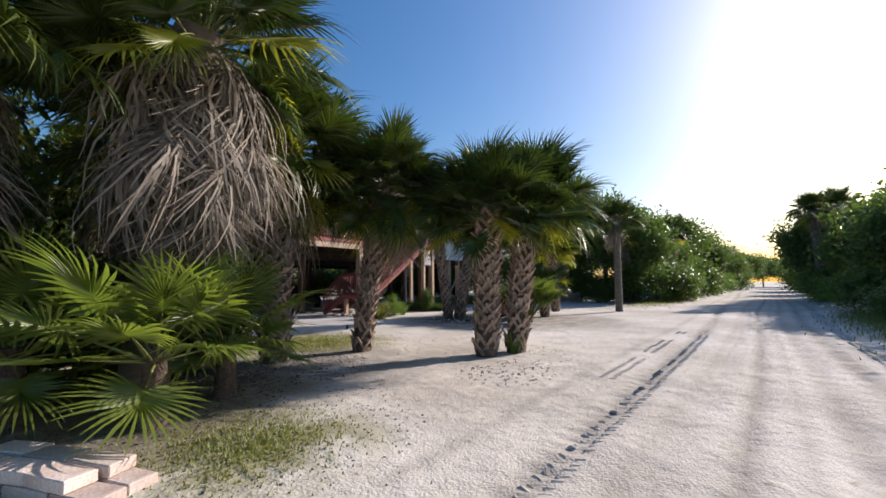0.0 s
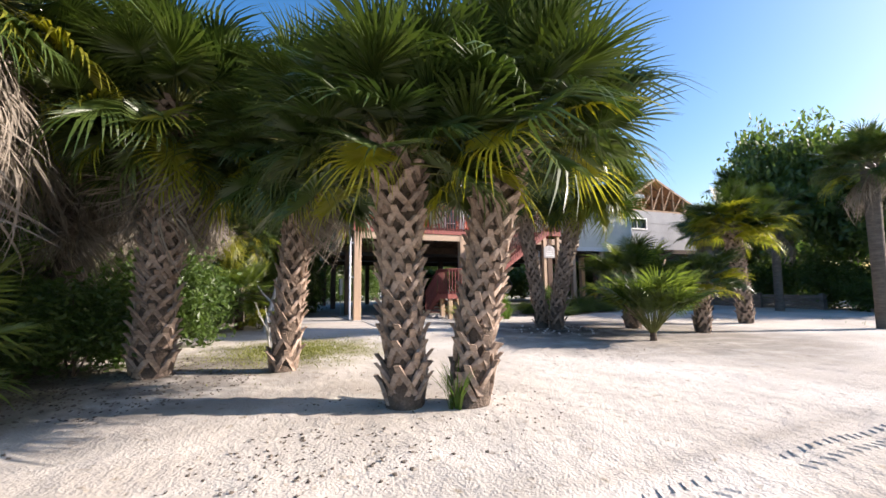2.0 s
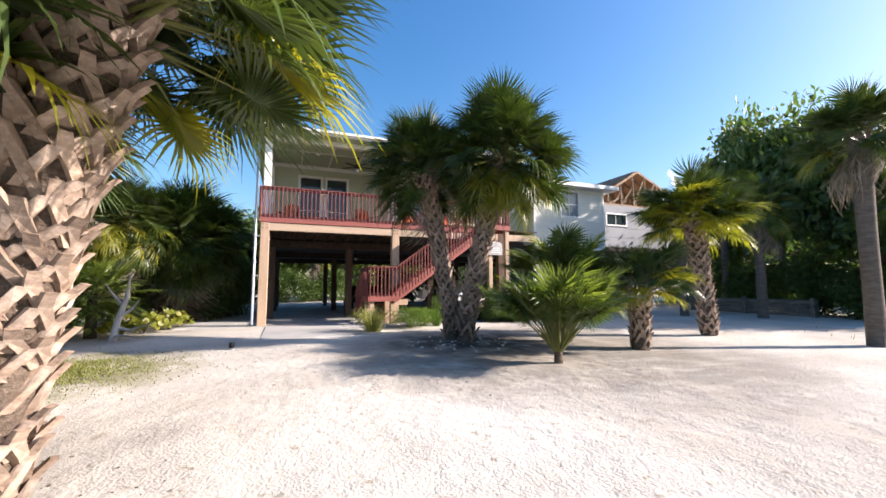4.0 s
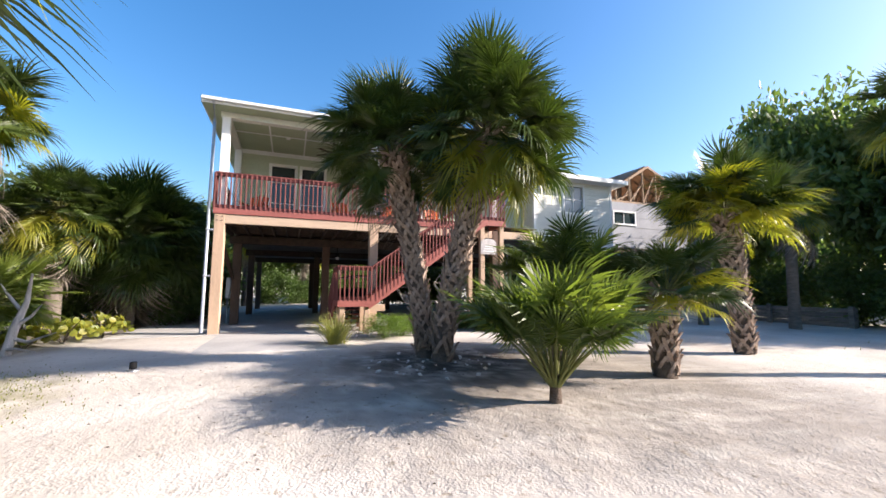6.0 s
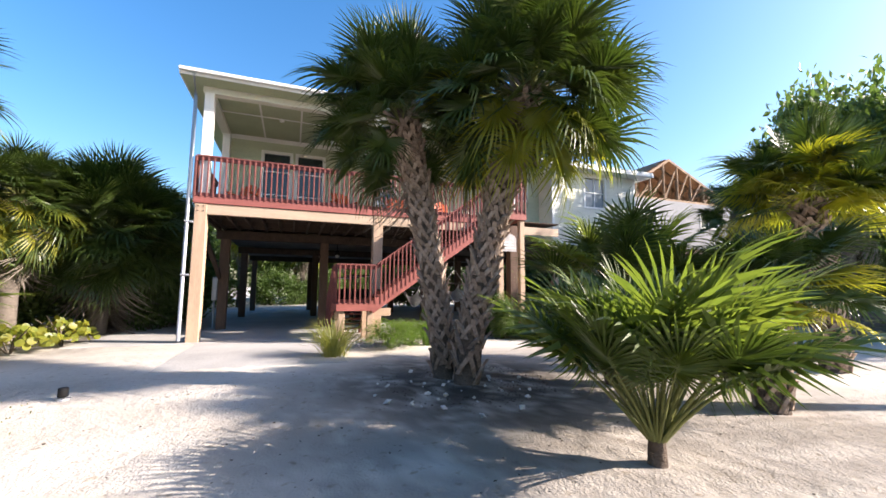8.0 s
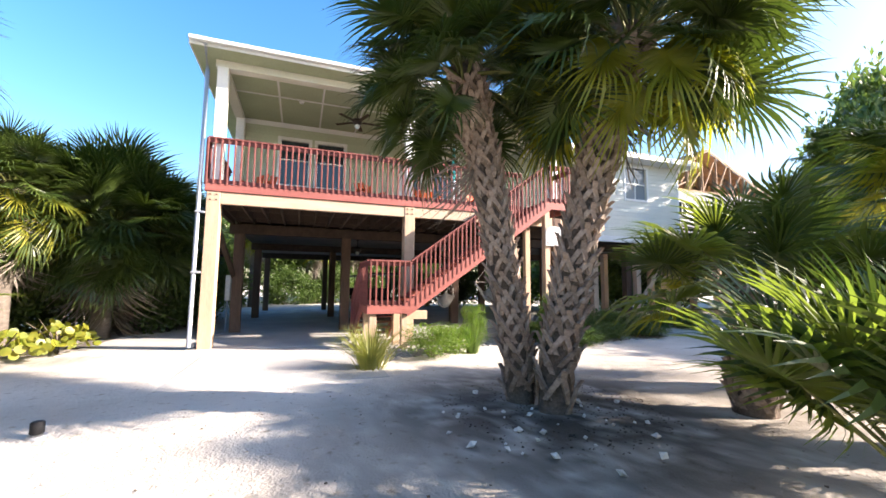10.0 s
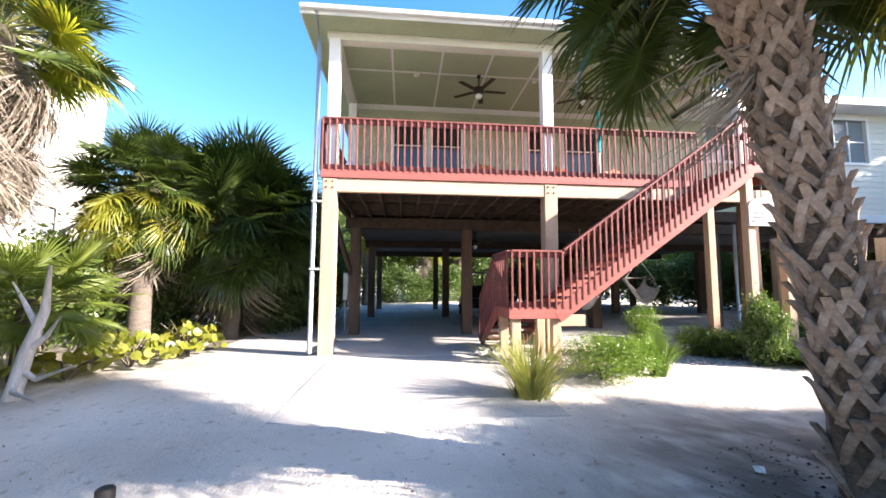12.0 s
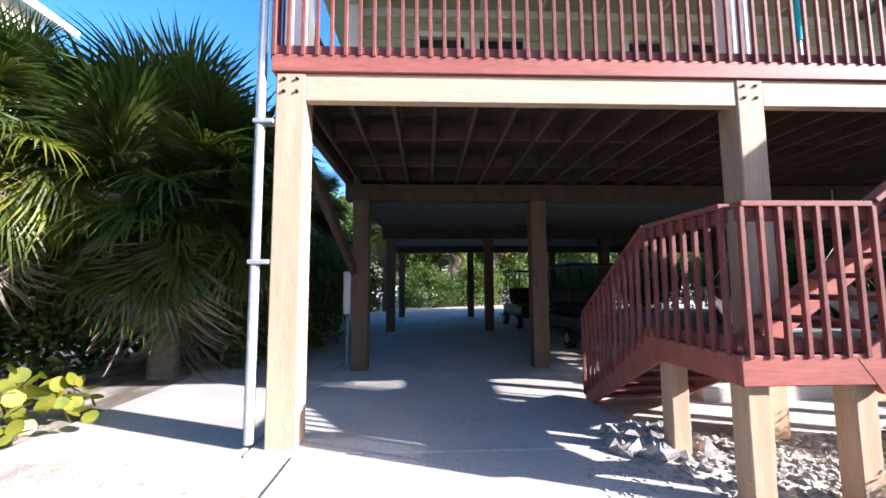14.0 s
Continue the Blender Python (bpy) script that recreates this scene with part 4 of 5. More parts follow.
def broad_tree(x, y, height, radius, label, seed=1, trunk=0.16):
    """A forked trunk under an uneven crown of small leaves."""
    rnd = random.Random(seed)
    tree = thing("tree", pose(x, y, 0), label, "tree", "broadleaf trees")
    fork = height * 0.35
    part("trunk", tube([(0, 0, -0.2), (0.05, 0, fork * 0.5), (0.1, 0.05, fork)], [trunk * 1.3, trunk, trunk * 0.85], 9), BARK, tree)
    for k in range(5):
        a = k * 1.26 + rnd.uniform(-0.3, 0.3)
        e = Vector((math.cos(a) * radius * 0.6, math.sin(a) * radius * 0.6, height * rnd.uniform(0.68, 0.85)))
        part("limb", tube([(0.1, 0.05, fork - 0.1), (e.x * 0.4, e.y * 0.4, fork + (e.z - fork) * 0.5), e], [trunk * 0.6, trunk * 0.4, trunk * 0.12], 6), BARK, tree)
    crown_h = (height - fork * 0.75) / 2
    ob = piece("crown", CROWNS[seed % 3], tree, Matrix.Translation((0, 0, fork * 0.75 + crown_h)) @ pose(0, 0, 0, 0, 0, rnd.uniform(0, 360)) @ Matrix.Diagonal((radius, radius, crown_h * 1.1, 1)))
    ob["kind"] = "stuff"
    return tree


def shrub(x, y, r, h, label, seed, mat_key="bush", name="shrub", z=0.0):
    """A low bush of small leaves on a few stems."""
    rnd = random.Random(seed)
    plant = thing(name, pose(x, y, z), label, "bush")
    for k in range(4):
        a = k * 1.57 + rnd.uniform(-0.4, 0.4)
        part("stem", tube([(0, 0, -0.08), (math.cos(a) * r * 0.3, math.sin(a) * r * 0.3, h * 0.4), (math.cos(a) * r * 0.6, math.sin(a) * r * 0.6, h * 0.8)], [0.018, 0.012, 0.005], 5), BARK, plant)
    ob = piece("foliage", SHRUBS[mat_key][seed % len(SHRUBS[mat_key])], plant, Matrix.Translation((0, 0, h * 0.52)) @ pose(0, 0, 0, 0, 0, rnd.uniform(0, 360)) @ Matrix.Diagonal((r, r, h * 0.5, 1)))
    ob["kind"] = "stuff"
    return plant


SHRUBS = {
    "bush": [leaf_cloud(5000, 70, 0.10, BUSH_GREEN, 80 + k, (1, 1, 0.95), 0.4, 0.28) for k in range(2)],
    "dark": [leaf_cloud(7500, 70, 0.125, BROAD, 90 + k, (1, 1, 1.0), 0.5, 0.34) for k in range(2)],
}
# beyond the neighbouring plot
broad_tree(-12.9, 31.0, 10.4, 2.6, "tall broadleaf tree with glossy leaves", 1)
broad_tree(-9.8, 32.0, 8.2, 2.6, "broadleaf tree among palms on the next plot", 2)
broad_tree(-7.2, 30.0, 6.6, 2.4, "broadleaf tree among palms on the next plot", 3)
broad_tree(-15.8, 33.0, 7.6, 2.4, "broadleaf tree among palms on the next plot", 4)
for i, (x, y, r, h) in enumerate(((-13.5, 30.6, 1.6, 2.6), (-11.2, 30.3, 1.5, 2.4), (-9.0, 29.4, 1.5, 2.0), (-7.0, 30.5, 1.8, 2.6), (-5.6, 34.0, 2.0, 3.0), (-15.6, 31.0, 1.7, 3.0), (-6.2, 40.0, 2.2, 3.2), (-5.6, 47.0, 2.2, 3.4))):
    shrub(x, y, r, h, "dark green shrub under the trees", 10 + i, "dark")
# along the road, far off
for i, (x, y, h, r) in enumerate(((-7.6, 44.0, 6.2, 2.6), (-6.4, 58.0, 7.4, 3.2), (-5.2, 72.0, 7.0, 3.2), (-3.6, 92.0, 6.6, 3.6), (-0.6, 128.0, 7.5, 5.0), (5.0, 120.0, 7.0, 5.0), (2.9, 36.0, 6.0, 2.0), (4.9, 31.0, 5.6, 2.3), (5.0, 24.0, 5.0, 2.2), (6.6, 27.5, 6.4, 2.6), (4.6, 44.0, 6.6, 2.6), (5.2, 56.0, 6.4, 3.0), (5.2, 74.0, 6.6, 3.4), (5.6, 98.0, 6.5, 3.6), (7.0, 20.0, 5.6, 2.4), (-9.5, 66.0, 7.2, 3.2), (-7.8, 84.0, 6.8, 3.4), (8.6, 40.0, 6.5, 3.0))):
    broad_tree(x, y, h, r, "broadleaf tree beside the sand road", 20 + i)
palm(2.6, 33.5, 5.8, "cabbage palm beside the sand road", (0, 0), 0.18, 0.85, 40, 6, 6, seed=90, boots=False)
palm(-6.3, 39.0, 5.6, "cabbage palm beside the sand road", (0, 0), 0.18, 0.95, 50, 6, 6, seed=92, boots=False)
palm(4.3, 39.0, 6.6, "cabbage palm beside the sand road", (0, 0), 0.18, 0.95, 50, 6, 6, seed=93, boots=False)
palm(-7.4, 52.0, 7.6, "cabbage palm beside the sand road", (0, 0), 0.18, 1.0, 40, 6, 6, seed=91, boots=False)
for i, (x, y, r, h) in enumerate(((3.0, 27.5, 1.3, 2.0), (3.4, 23.0, 1.2, 1.7), (3.7, 18.5, 1.2, 1.6), (4.2, 14.5, 1.1, 1.4), (3.2, 33.0, 1.5, 2.4), (3.6, 39.0, 1.7, 2.6), (3.2, 50.0, 2.0, 3.0), (-6.0, 37.0, 1.6, 2.4), (-5.0, 52.0, 1.7, 2.4), (-4.4, 62.0, 1.8, 2.6), (3.4, 64.0, 2.0, 3.0), (-3.4, 80.0, 2.2, 3.2))):
    shrub(x, y, r, h, "shrub on the verge of the sand road", 40 + i, "dark" if i % 3 else "bush")
# woods that close the view
for i in range(14):
    broad_tree(-46.0 - 4 * (i % 2), -22.0 + i * 6.5, 8.5 + (i % 3), 4.6, "broadleaf tree of the woods behind the houses", 120 + i, 0.2)
for i in range(7):
    broad_tree(-40.0 + i * 5.2, 52.0 + 3 * (i % 2), 8.5 + (i % 3), 4.4, "broadleaf tree of the woods behind the houses", 140 + i, 0.2)
for i in range(6):
    broad_tree(-34.0 + i * 5.0, -16.0 - 3 * (i % 2), 8.0 + (i % 3), 4.2, "broadleaf tree of the woods behind the houses", 150 + i, 0.2)
# behind the unfinished house
for i, (x, y, r, h) in enumerate(((-27.0, 27.6, 2.2, 3.2), (-27.0, 31.5, 2.4, 3.4), (-27.0, 35.5, 2.4, 3.4), (-23.0, 39.0, 2.4, 3.6), (-18.0, 36.0, 2.2, 3.4))):
    shrub(x, y, r, h, "dark green undergrowth behind the unfinished house", 100 + i, "dark")
for i, (x, y, r, h) in enumerate(((-19.4, 6.0, 1.0, 2.4), (-20.6, 6.4, 1.1, 2.6), (-18.0, 2.6, 1.4, 2.6), (-16.2, 2.4, 1.3, 2.2), (-22.2, 6.2, 1.2, 2.8))):
    shrub(x, y, r, h, "dark green undergrowth beside the house", 108 + i, "dark")
for i, (x, y, r, h) in enumerate(((-10.2, -0.6, 1.6, 5.2), (-12.6, 0.4, 1.5, 5.0), (-7.6, 2.6, 0.9, 1.4), (-11.2, -0.2, 1.8, 3.8), (-9.2, -2.6, 2.0, 4.0), (-12.8, -1.4, 1.6, 4.2), (-10.0, 3.2, 1.1, 2.2), (-13.0, 3.3, 1.0, 1.8))):
    shrub(x, y, r, h, "tall dark green shrub among the palms", 114 + i, "dark")
# dense growth behind the palms and the house
for i, (x, y, r, h) in enumerate(((-8.2, 0.6, 1.5, 2.2), (-7.8, -2.0, 1.8, 2.6), (-10.4, 0.6, 1.6, 2.2), (-12.6, 1.4, 1.6, 2.4), (-13.6, -0.6, 1.8, 3.0), (-21.4, 4.8, 1.4, 2.6), (-19.9, 3.4, 1.4, 2.2), (-23.6, 4.6, 1.6, 3.0), (-27.0, 5.0, 1.6, 3.0), (-36.6, 8.8, 1.5, 2.6), (-38.6, 12.6, 1.8, 3.0), (-40.8, 15.6, 1.8, 3.0), (-33.4, 5.2, 1.8, 3.2), (-31.0, 20.0, 2.0, 3.2), (-32.0, 25.0, 2.2, 3.4), (-37.6, 10.4, 1.4, 2.0), (-31.2, 16.8, 1.7, 2.8), (-29.0, 27.0, 2.0, 3.4))):
    shrub(x, y, r, h, "dark green undergrowth among the palms", 60 + i, "dark")
for i, (x, y, h, r) in enumerate(((-40.0, 8.0, 7.0, 3.2), (-43.0, 15.0, 7.5, 3.4), (-44.0, 21.0, 7.0, 3.2), (-36.0, 3.0, 6.5, 3.0))):
    broad_tree(x, y, h, r, "broadleaf tree behind the raised house", 50 + i)


# ---- neighbouring houses ----
white_house = thing("neighbour_house", pose(0, 0, 0), "tall white sided beach house with grey roof", "house")
wins = [(-21.4, -20.8, 6.3, 7.8), (-19.4, -18.2, 6.6, 7.6), (-17.0, -16.0, 6.6, 7.6), (-20.4, -19.6, 2.7, 3.6)]
clad_wall("wall", "y", -1.0, -22.0, -13.5, 1.9, 8.5, WHITE_SIDING, 1, wins, 0.2, white_house)
for w in wins:
    window("window", "y", -1.0, *w, 1, white_house, 1, glass=REFLECT_GLASS)
clad_wall("wall", "x", -13.5, -8.0, -1.15, 1.9, 8.5, WHITE_SIDING, 1, (), 0.2, white_house)
clad_wall("wall", "x", -22.0, -8.0, -1.15, 1.9, 8.5, WHITE_SIDING, -1, (), 0.2, white_house)
part("trim_band", box(-22.05, -13.45, -1.02, -0.95, 5.05, 5.25), WHITE_PAINT, white_house)
part("floor_slab", box(-22.0, -13.5, -8.0, -1.16, 1.8, 1.95), GREY_WALL, white_house)
roof_bm = bmesh.new()
prof = [(-0.6, 8.42), (-0.6, 8.6), (-4.5, 10.3), (-8.4, 8.6), (-8.4, 8.42), (-4.5, 10.1)]
ends = [[roof_bm.verts.new((x, y, z)) for y, z in prof] for x in (-22.6, -12.9)]
roof_bm.faces.new(ends[0])
roof_bm.faces.new(ends[1][::-1])
for k in range(6):
    roof_bm.faces.new((ends[0][k], ends[0][(k + 1) % 6], ends[1][(k + 1) % 6], ends[1][k]))
bmesh.ops.recalc_face_normals(roof_bm, faces=roof_bm.faces)
part("roof", roof_bm, ROOF, white_house, "grey roof with white fascia")
part("fascia", box(-22.65, -12.85, -0.595, -0.56, 8.4, 8.62), WHITE_PAINT, white_house)
for x in (-21.4, -18.9, -16.3, -13.7):
    part("piling", box(x - 0.15, x + 0.15, -1.35, -1.05, -0.3, 1.8), TAN_WOOD, white_house)
for k in range(14):
    part("lattice_slat", beam((-21.3 + k * 0.55, -1.02, 0.15), (-20.3 + k * 0.55, -1.02, 1.75), 0.012, 0.05, 0), WHITE_PAINT, white_house)

grey_house = thing("unfinished_house", pose(0, 0, 0), "unfinished grey house on pilings with bare roof trusses", "house")
gw = [(27.15, 28.7, 5.1, 5.75), (32.2, 33.6, 5.0, 5.75)]
clad_wall("wall", "x", -20.0, 26.6, 38.0, 3.7, 6.35, GREY_WALL, 1, gw, 0.6, grey_house)
for a in gw:
    window("window", "x", -20.0, *a, 1, grey_house, 1, ())
clad_wall("wall", "y", 26.6, -29.0, -20.16, 3.7, 6.35, GREY_WALL, -1, (), 0.6, grey_house)
part("floor_beam", box(-29.0, -19.95, 26.6, 38.0, 3.4, 3.69), DARK_WOOD, grey_house)
for x in (-20.3, -24.5):
    for y in (26.9, 30.5, 34.1, 37.6):
        part("piling", box(x - 0.15, x + 0.15, y - 0.15, y + 0.15, -0.3, 3.4), TAN_WOOD, grey_house)
for x in (-20.1, -21.0, -21.9, -22.8):
    truss = part("roof_truss", beam((x, 26.2, 6.42), (x, 35.2, 6.42), 0.05, 0.12), RAW_TRUSS, grey_house, "bare timber roof truss")
    part("top_chord", beam((x, 26.0, 6.35), (x, 30.0, 8.75), 0.05, 0.14), RAW_TRUSS, truss)
    part("top_chord", beam((x, 30.0, 8.75), (x, 35.4, 6.35), 0.05, 0.14), RAW_TRUSS, truss)
    for k in range(1, 8):
        y = 26.4 + k * 1.05
        top = 6.35 + 2.4 * (y - 26.0) / 4.0 if y < 30 else 8.75 - 2.4 * (y - 30.0) / 5.4
        part("web", beam((x, y, 6.45), (x, y, top), 0.05, 0.09), RAW_TRUSS, truss)
        part("web", beam((x, y, 6.45), (x, y + 0.9, max(6.6, top - 0.35)), 0.05, 0.07), RAW_TRUSS, truss)
deckbm = bmesh.new()
vv = [deckbm.verts.new(p) for p in ((-29, 26.0, 6.46), (-20.3, 26.0, 6.46), (-20.3, 30.0, 8.86), (-29, 30.0, 8.86), (-20.3, 35.4, 6.46), (-29, 35.4, 6.46))]
deckbm.faces.new((vv[0], vv[1], vv[2], vv[3]))
deckbm.faces.new((vv[3], vv[2], vv[4], vv[5]))
bmesh.ops.solidify(deckbm, geom=deckbm.faces[:], thickness=0.03)
part("roof_sheathing", deckbm, RAW_TRUSS, grey_house)

low_wall = thing("retaining_wall", pose(0, 0, 0), "low retaining wall of weathered stacked timbers", "garden wall")
for k in range(4):
    for a in range(2):
        part("timber", beam((-16.0 + a * 2.8, 29.0 - a * 0.25, 0.08 + k * 0.17), (-13.25 + a * 2.8, 28.76 - a * 0.25, 0.08 + k * 0.17), 0.14, 0.155, 0.015), OLD_TIMBER, low_wall)
for x in (-15.9, -13.2, -10.5):
    part("stake", box(x - 0.07, x + 0.07, 28.72 - (x + 15.9) * 0.09, 28.86 - (x + 15.9) * 0.09, -0.2, 0.75), OLD_TIMBER, low_wall)


# ---- on the porch and under the house ----
def ceiling_fan(x, y, z, label):
    f = thing("ceiling_fan", pose(x, y, z), label, "ceiling fan", "porch fans")
    part("rod", tube([(0, 0, 0), (0, 0, -0.3)], 0.018, 8), BLACK_METAL, f)
    part("canopy", tube([(0, 0, 0), (0, 0, -0.05)], [0.075, 0.04], 12), BLACK_METAL, f)
    part("motor", tube([(0, 0, -0.28), (0, 0, -0.31), (0, 0, -0.42), (0, 0, -0.46)], [0.05, 0.13, 0.13, 0.06], 14), BLACK_METAL, f)
    for k in range(5):
        part("blade", box(0.14, 0.66, -0.06, 0.06, -0.385, -0.375, 0.004), DARK_WOOD, f, "", pose(0, 0, 0, 0, 0, k * 72 + 20))
    part("lamp_glass", tube([(0, 0, -0.46), (0, 0, -0.5), (0, 0, -0.58)], [0.05, 0.09, 0.04], 12), WHITE_PAINT, f)
    return f


ceiling_fan(-16.55, 11.2, HEAD + 0.1, "dark bronze ceiling fan on the porch ceiling")
ceiling_fan(-16.6, 13.85, HEAD + 0.1, "dark bronze ceiling fan on the porch ceiling")
ceiling_fan(-21.0, 11.9, 3.15, "dark ceiling fan under the raised house")


def deck_chair(x, y, turn, label):
    c = thing("deck_chair", pose(x, y, DECK, 0, 0, turn), label, "chair", "porch chairs")
    part("seat", box(-0.28, 0.28, -0.27, 0.27, 0.33, 0.37), ORANGE, c)
    for k in range(5):
        part("back_slat", beam((-0.26, -0.22 + k * 0.11, 0.35), (-0.46, -0.26 + k * 0.13, 0.98 - 0.04 * abs(k - 2)), 0.09, 0.02), ORANGE, c)
    for s in (-1, 1):
        part("arm", box(-0.32, 0.32, s * 0.33 - 0.05, s * 0.33 + 0.05, 0.56, 0.585), ORANGE, c)
        part("leg", box(0.24, 0.30, s * 0.31 - 0.02, s * 0.31 + 0.02, 0, 0.56), ORANGE, c)
        part("leg", box(-0.36, -0.30, s * 0.31 - 0.02, s * 0.31 + 0.02, 0, 0.56), ORANGE, c)
    return c


first_chair = deck_chair(-17.2, 11.7, 20, "orange-red slatted chair on the porch")
for x, y, a in ((-17.3, 8.7, -20), (-17.2, 13.5, 0), (-17.3, 15.3, 10)):
    copy_thing(first_chair, pose(x, y, DECK, 0, 0, a))
windsock = thing("folded_parasol", pose(-16.2, 14.0, DECK), "teal folded parasol standing on the porch", "parasol")
part("pole", tube([(0, 0, 0), (0, 0, 2.0)], 0.02, 8), PIPE, windsock)
part("folded_canopy", tube([(0, 0, 0.9), (0, 0, 1.2), (0, 0, 1.8), (0, 0, 2.02)], [0.04, 0.06, 0.035, 0.01], 9), TEAL, windsock)


def hammock_chair(x, y, top, label):
    h = thing("hammock_chair", pose(x, y, 0), label, "hammock chair", "hanging chairs")
    part("spreader_bar", tube([(0, -0.42, top - 0.25), (0, 0.42, top - 0.25)], 0.02, 8), OLD_TIMBER, h)
    part("rope", tube([(0, -0.4, top - 0.25), (0, 0, top + 0.25), (0, 0.4, top - 0.25)], 0.008, 5), ROPE, h)
    part("rope", tube([(0, 0, top + 0.25), (0, 0, 2.88)], 0.01, 5), ROPE, h)
    bm = bmesh.new()
    rows = []
    for i in range(9):
        u = -1 + 2 * i / 8
        row = []
        for j in range(7):
            v = j / 6
            row.append(bm.verts.new((-0.3 + 0.62 * v, u * (0.36 - 0.14 * math.sin(v * math.pi)), top - 1.02 + 0.42 * u * u + 0.45 * (1 - v) ** 2 + 0.12 * v * v + 0.012 * math.sin(i * 5 + j * 3))))
        rows.append(row)
    for a, b2 in zip(rows, rows[1:]):
        for j in range(6):
            bm.faces.new((a[j], a[j + 1], b2[j + 1], b2[j]))
    bmesh.ops.solidify(bm, geom=bm.faces[:], thickness=0.015)
    part("seat_cloth", smooth(bm), ROPE, h, "off-white woven seat")
    for s in (-1, 1):
        for k in range(4):
            part("cord", tube([(-0.28 + 0.19 * k, s * 0.35, top - 0.6 + 0.1 * (3 - k)), (0, s * 0.40, top - 0.25)], 0.006, 4), ROPE, h)
    return h


hammock_chair(-17.6, 15.75, 1.78, "off-white rope hammock chair hung under the house")
hammock_chair(-18.0, 14.3, 1.6, "off-white rope hammock chair hung under the house")


def utility_cart(x, y, turn, label):
    c = thing("golf_cart", pose(x, y, 0, 0, 0, turn), label, "golf cart")
    part("body", box(-1.1, 1.1, -0.55, 0.55, 0.35, 0.75, 0.08), DARK_PAINT, c)
    part("seat", box(-0.35, 0.15, -0.5, 0.5, 0.75, 0.92, 0.05), BLACK_RUBBER, c)
    part("backrest", box(-0.45, -0.33, -0.5, 0.5, 0.9, 1.3, 0.04), BLACK_RUBBER, c)
    part("roof", box(-0.8, 0.8, -0.58, 0.58, 1.82, 1.88, 0.03), DARK_PAINT, c)
    for px, py in ((-0.72, -0.5), (-0.72, 0.5), (0.72, -0.5), (0.72, 0.5)):
        part("roof_post", tube([(px, py, 0.7), (px, py, 1.83)], 0.02, 6), BLACK_METAL, c)
    for px in (-0.75, 0.75):
        for s in (-1, 1):
            w = part("wheel", tube([(px, s * 0.46, 0.23), (px, s * 0.48, 0.23), (px, s * 0.6, 0.23), (px, s * 0.62, 0.23)], [0.18, 0.23, 0.23, 0.18], 18), BLACK_RUBBER, c)
            part("rim", tube([(px, s * 0.6, 0.23), (px, s * 0.625, 0.23)], [0.13, 0.11], 14), PIPE, w)
    return c


utility_cart(-21.2, 12.9, 5, "dark golf cart parked under the raised house")
utility_cart(-25.2, 12.7, 5, "dark golf cart parked under the raised house")

dish = thing("satellite_dish", pose(-18.85, 7.7, 2.25), "dark satellite dish on a bracket by the piling", "satellite dish")
dbm = bmesh.new()
bmesh.ops.create_uvsphere(dbm, u_segments=20, v_segments=12, radius=0.6)
bmesh.ops.delete(dbm, geom=[v for v in dbm.verts if v.co.z > -0.42], context="VERTS")
bmesh.ops.translate(dbm, verts=dbm.verts, vec=(0, 0, 0.5))
bmesh.ops.solidify(dbm, geom=dbm.faces[:], thickness=0.015)
part("reflector", smooth(dbm), BLACK_METAL, dish, "", pose(0.1, -0.3, 0.25, -55, 25, 0) @ Matrix.Diagonal((1.0, 1.0, 1.0, 1)))
part("arm", tube([(0, 0.28, -0.1), (0.05, 0.0, 0.0), (0.1, -0.3, 0.25)], 0.02, 7), BLACK_METAL, dish)

meter = thing("utility_box", pose(-18.75, 7.87, 0.9), "blue-grey utility box fixed to a piling", "utility box")
part("case", box(-0.14, 0.14, -0.06, 0.09, 0.0, 0.75, 0.02), PIPE, meter)
part("conduit", tube([(0, 0, -0.9), (0, 0, 0.02)], 0.025, 8), PIPE, meter)

sign = thing("hanging_sign", pose(-14.045, 15.95, 2.42), "pale arched wooden sign hung at the stair posts", "sign")
sbm = bmesh.new()
outline = [(-0.28, 0.0), (0.28, 0.0), (0.28, 0.36)] + [(0.28 * math.cos(a), 0.36 + 0.16 * math.sin(a)) for a in (0.5, 1.0, 1.57, 2.14, 2.64)] + [(-0.28, 0.36)]
front, rear = [[sbm.verts.new((x, y, z)) for y, z in outline] for x in (0.0, -0.03)]
sbm.faces.new(front)
sbm.faces.new(rear[::-1])
for k in range(len(outline)):
    j = (k + 1) % len(outline)
    sbm.faces.new((front[j], front[k], rear[k], rear[j]))
part("board", sbm, DRIFT, sign, "weathered pale board")
for k in range(3):
    part("letter_bar", box(0.008, 0.014, -0.2 + 0.03 * k, 0.2 - 0.03 * k, 0.08 + 0.08 * k, 0.115 + 0.08 * k, 0), WHITE_PAINT, sign)
part("hook", tube([(-0.015, 0, 0.48), (-0.015, 0, 0.98)], 0.01, 6), BLACK_METAL, sign)

for x, y in ((-17.76, 18.08), (-17.93, 18.87)):
    part("stair_prop", tube([(x, y, -0.2), (x, y, 3.1)], 0.045, 10), PIPE, house, "grey steel prop")
kerb = thing("concrete_kerb", pose(0, 0, 0), "low concrete edge of the slab under the house", "kerb")
part("kerb_stone", box(-16.6, -16.4, 12.6, 25.0, -0.1, 0.16, 0.015), CONCRETE, kerb)
part("floor_slab", box(-30.0, -16.61, 12.6, 25.0, -0.1, 0.13, 0.01), CONCRETE, kerb)


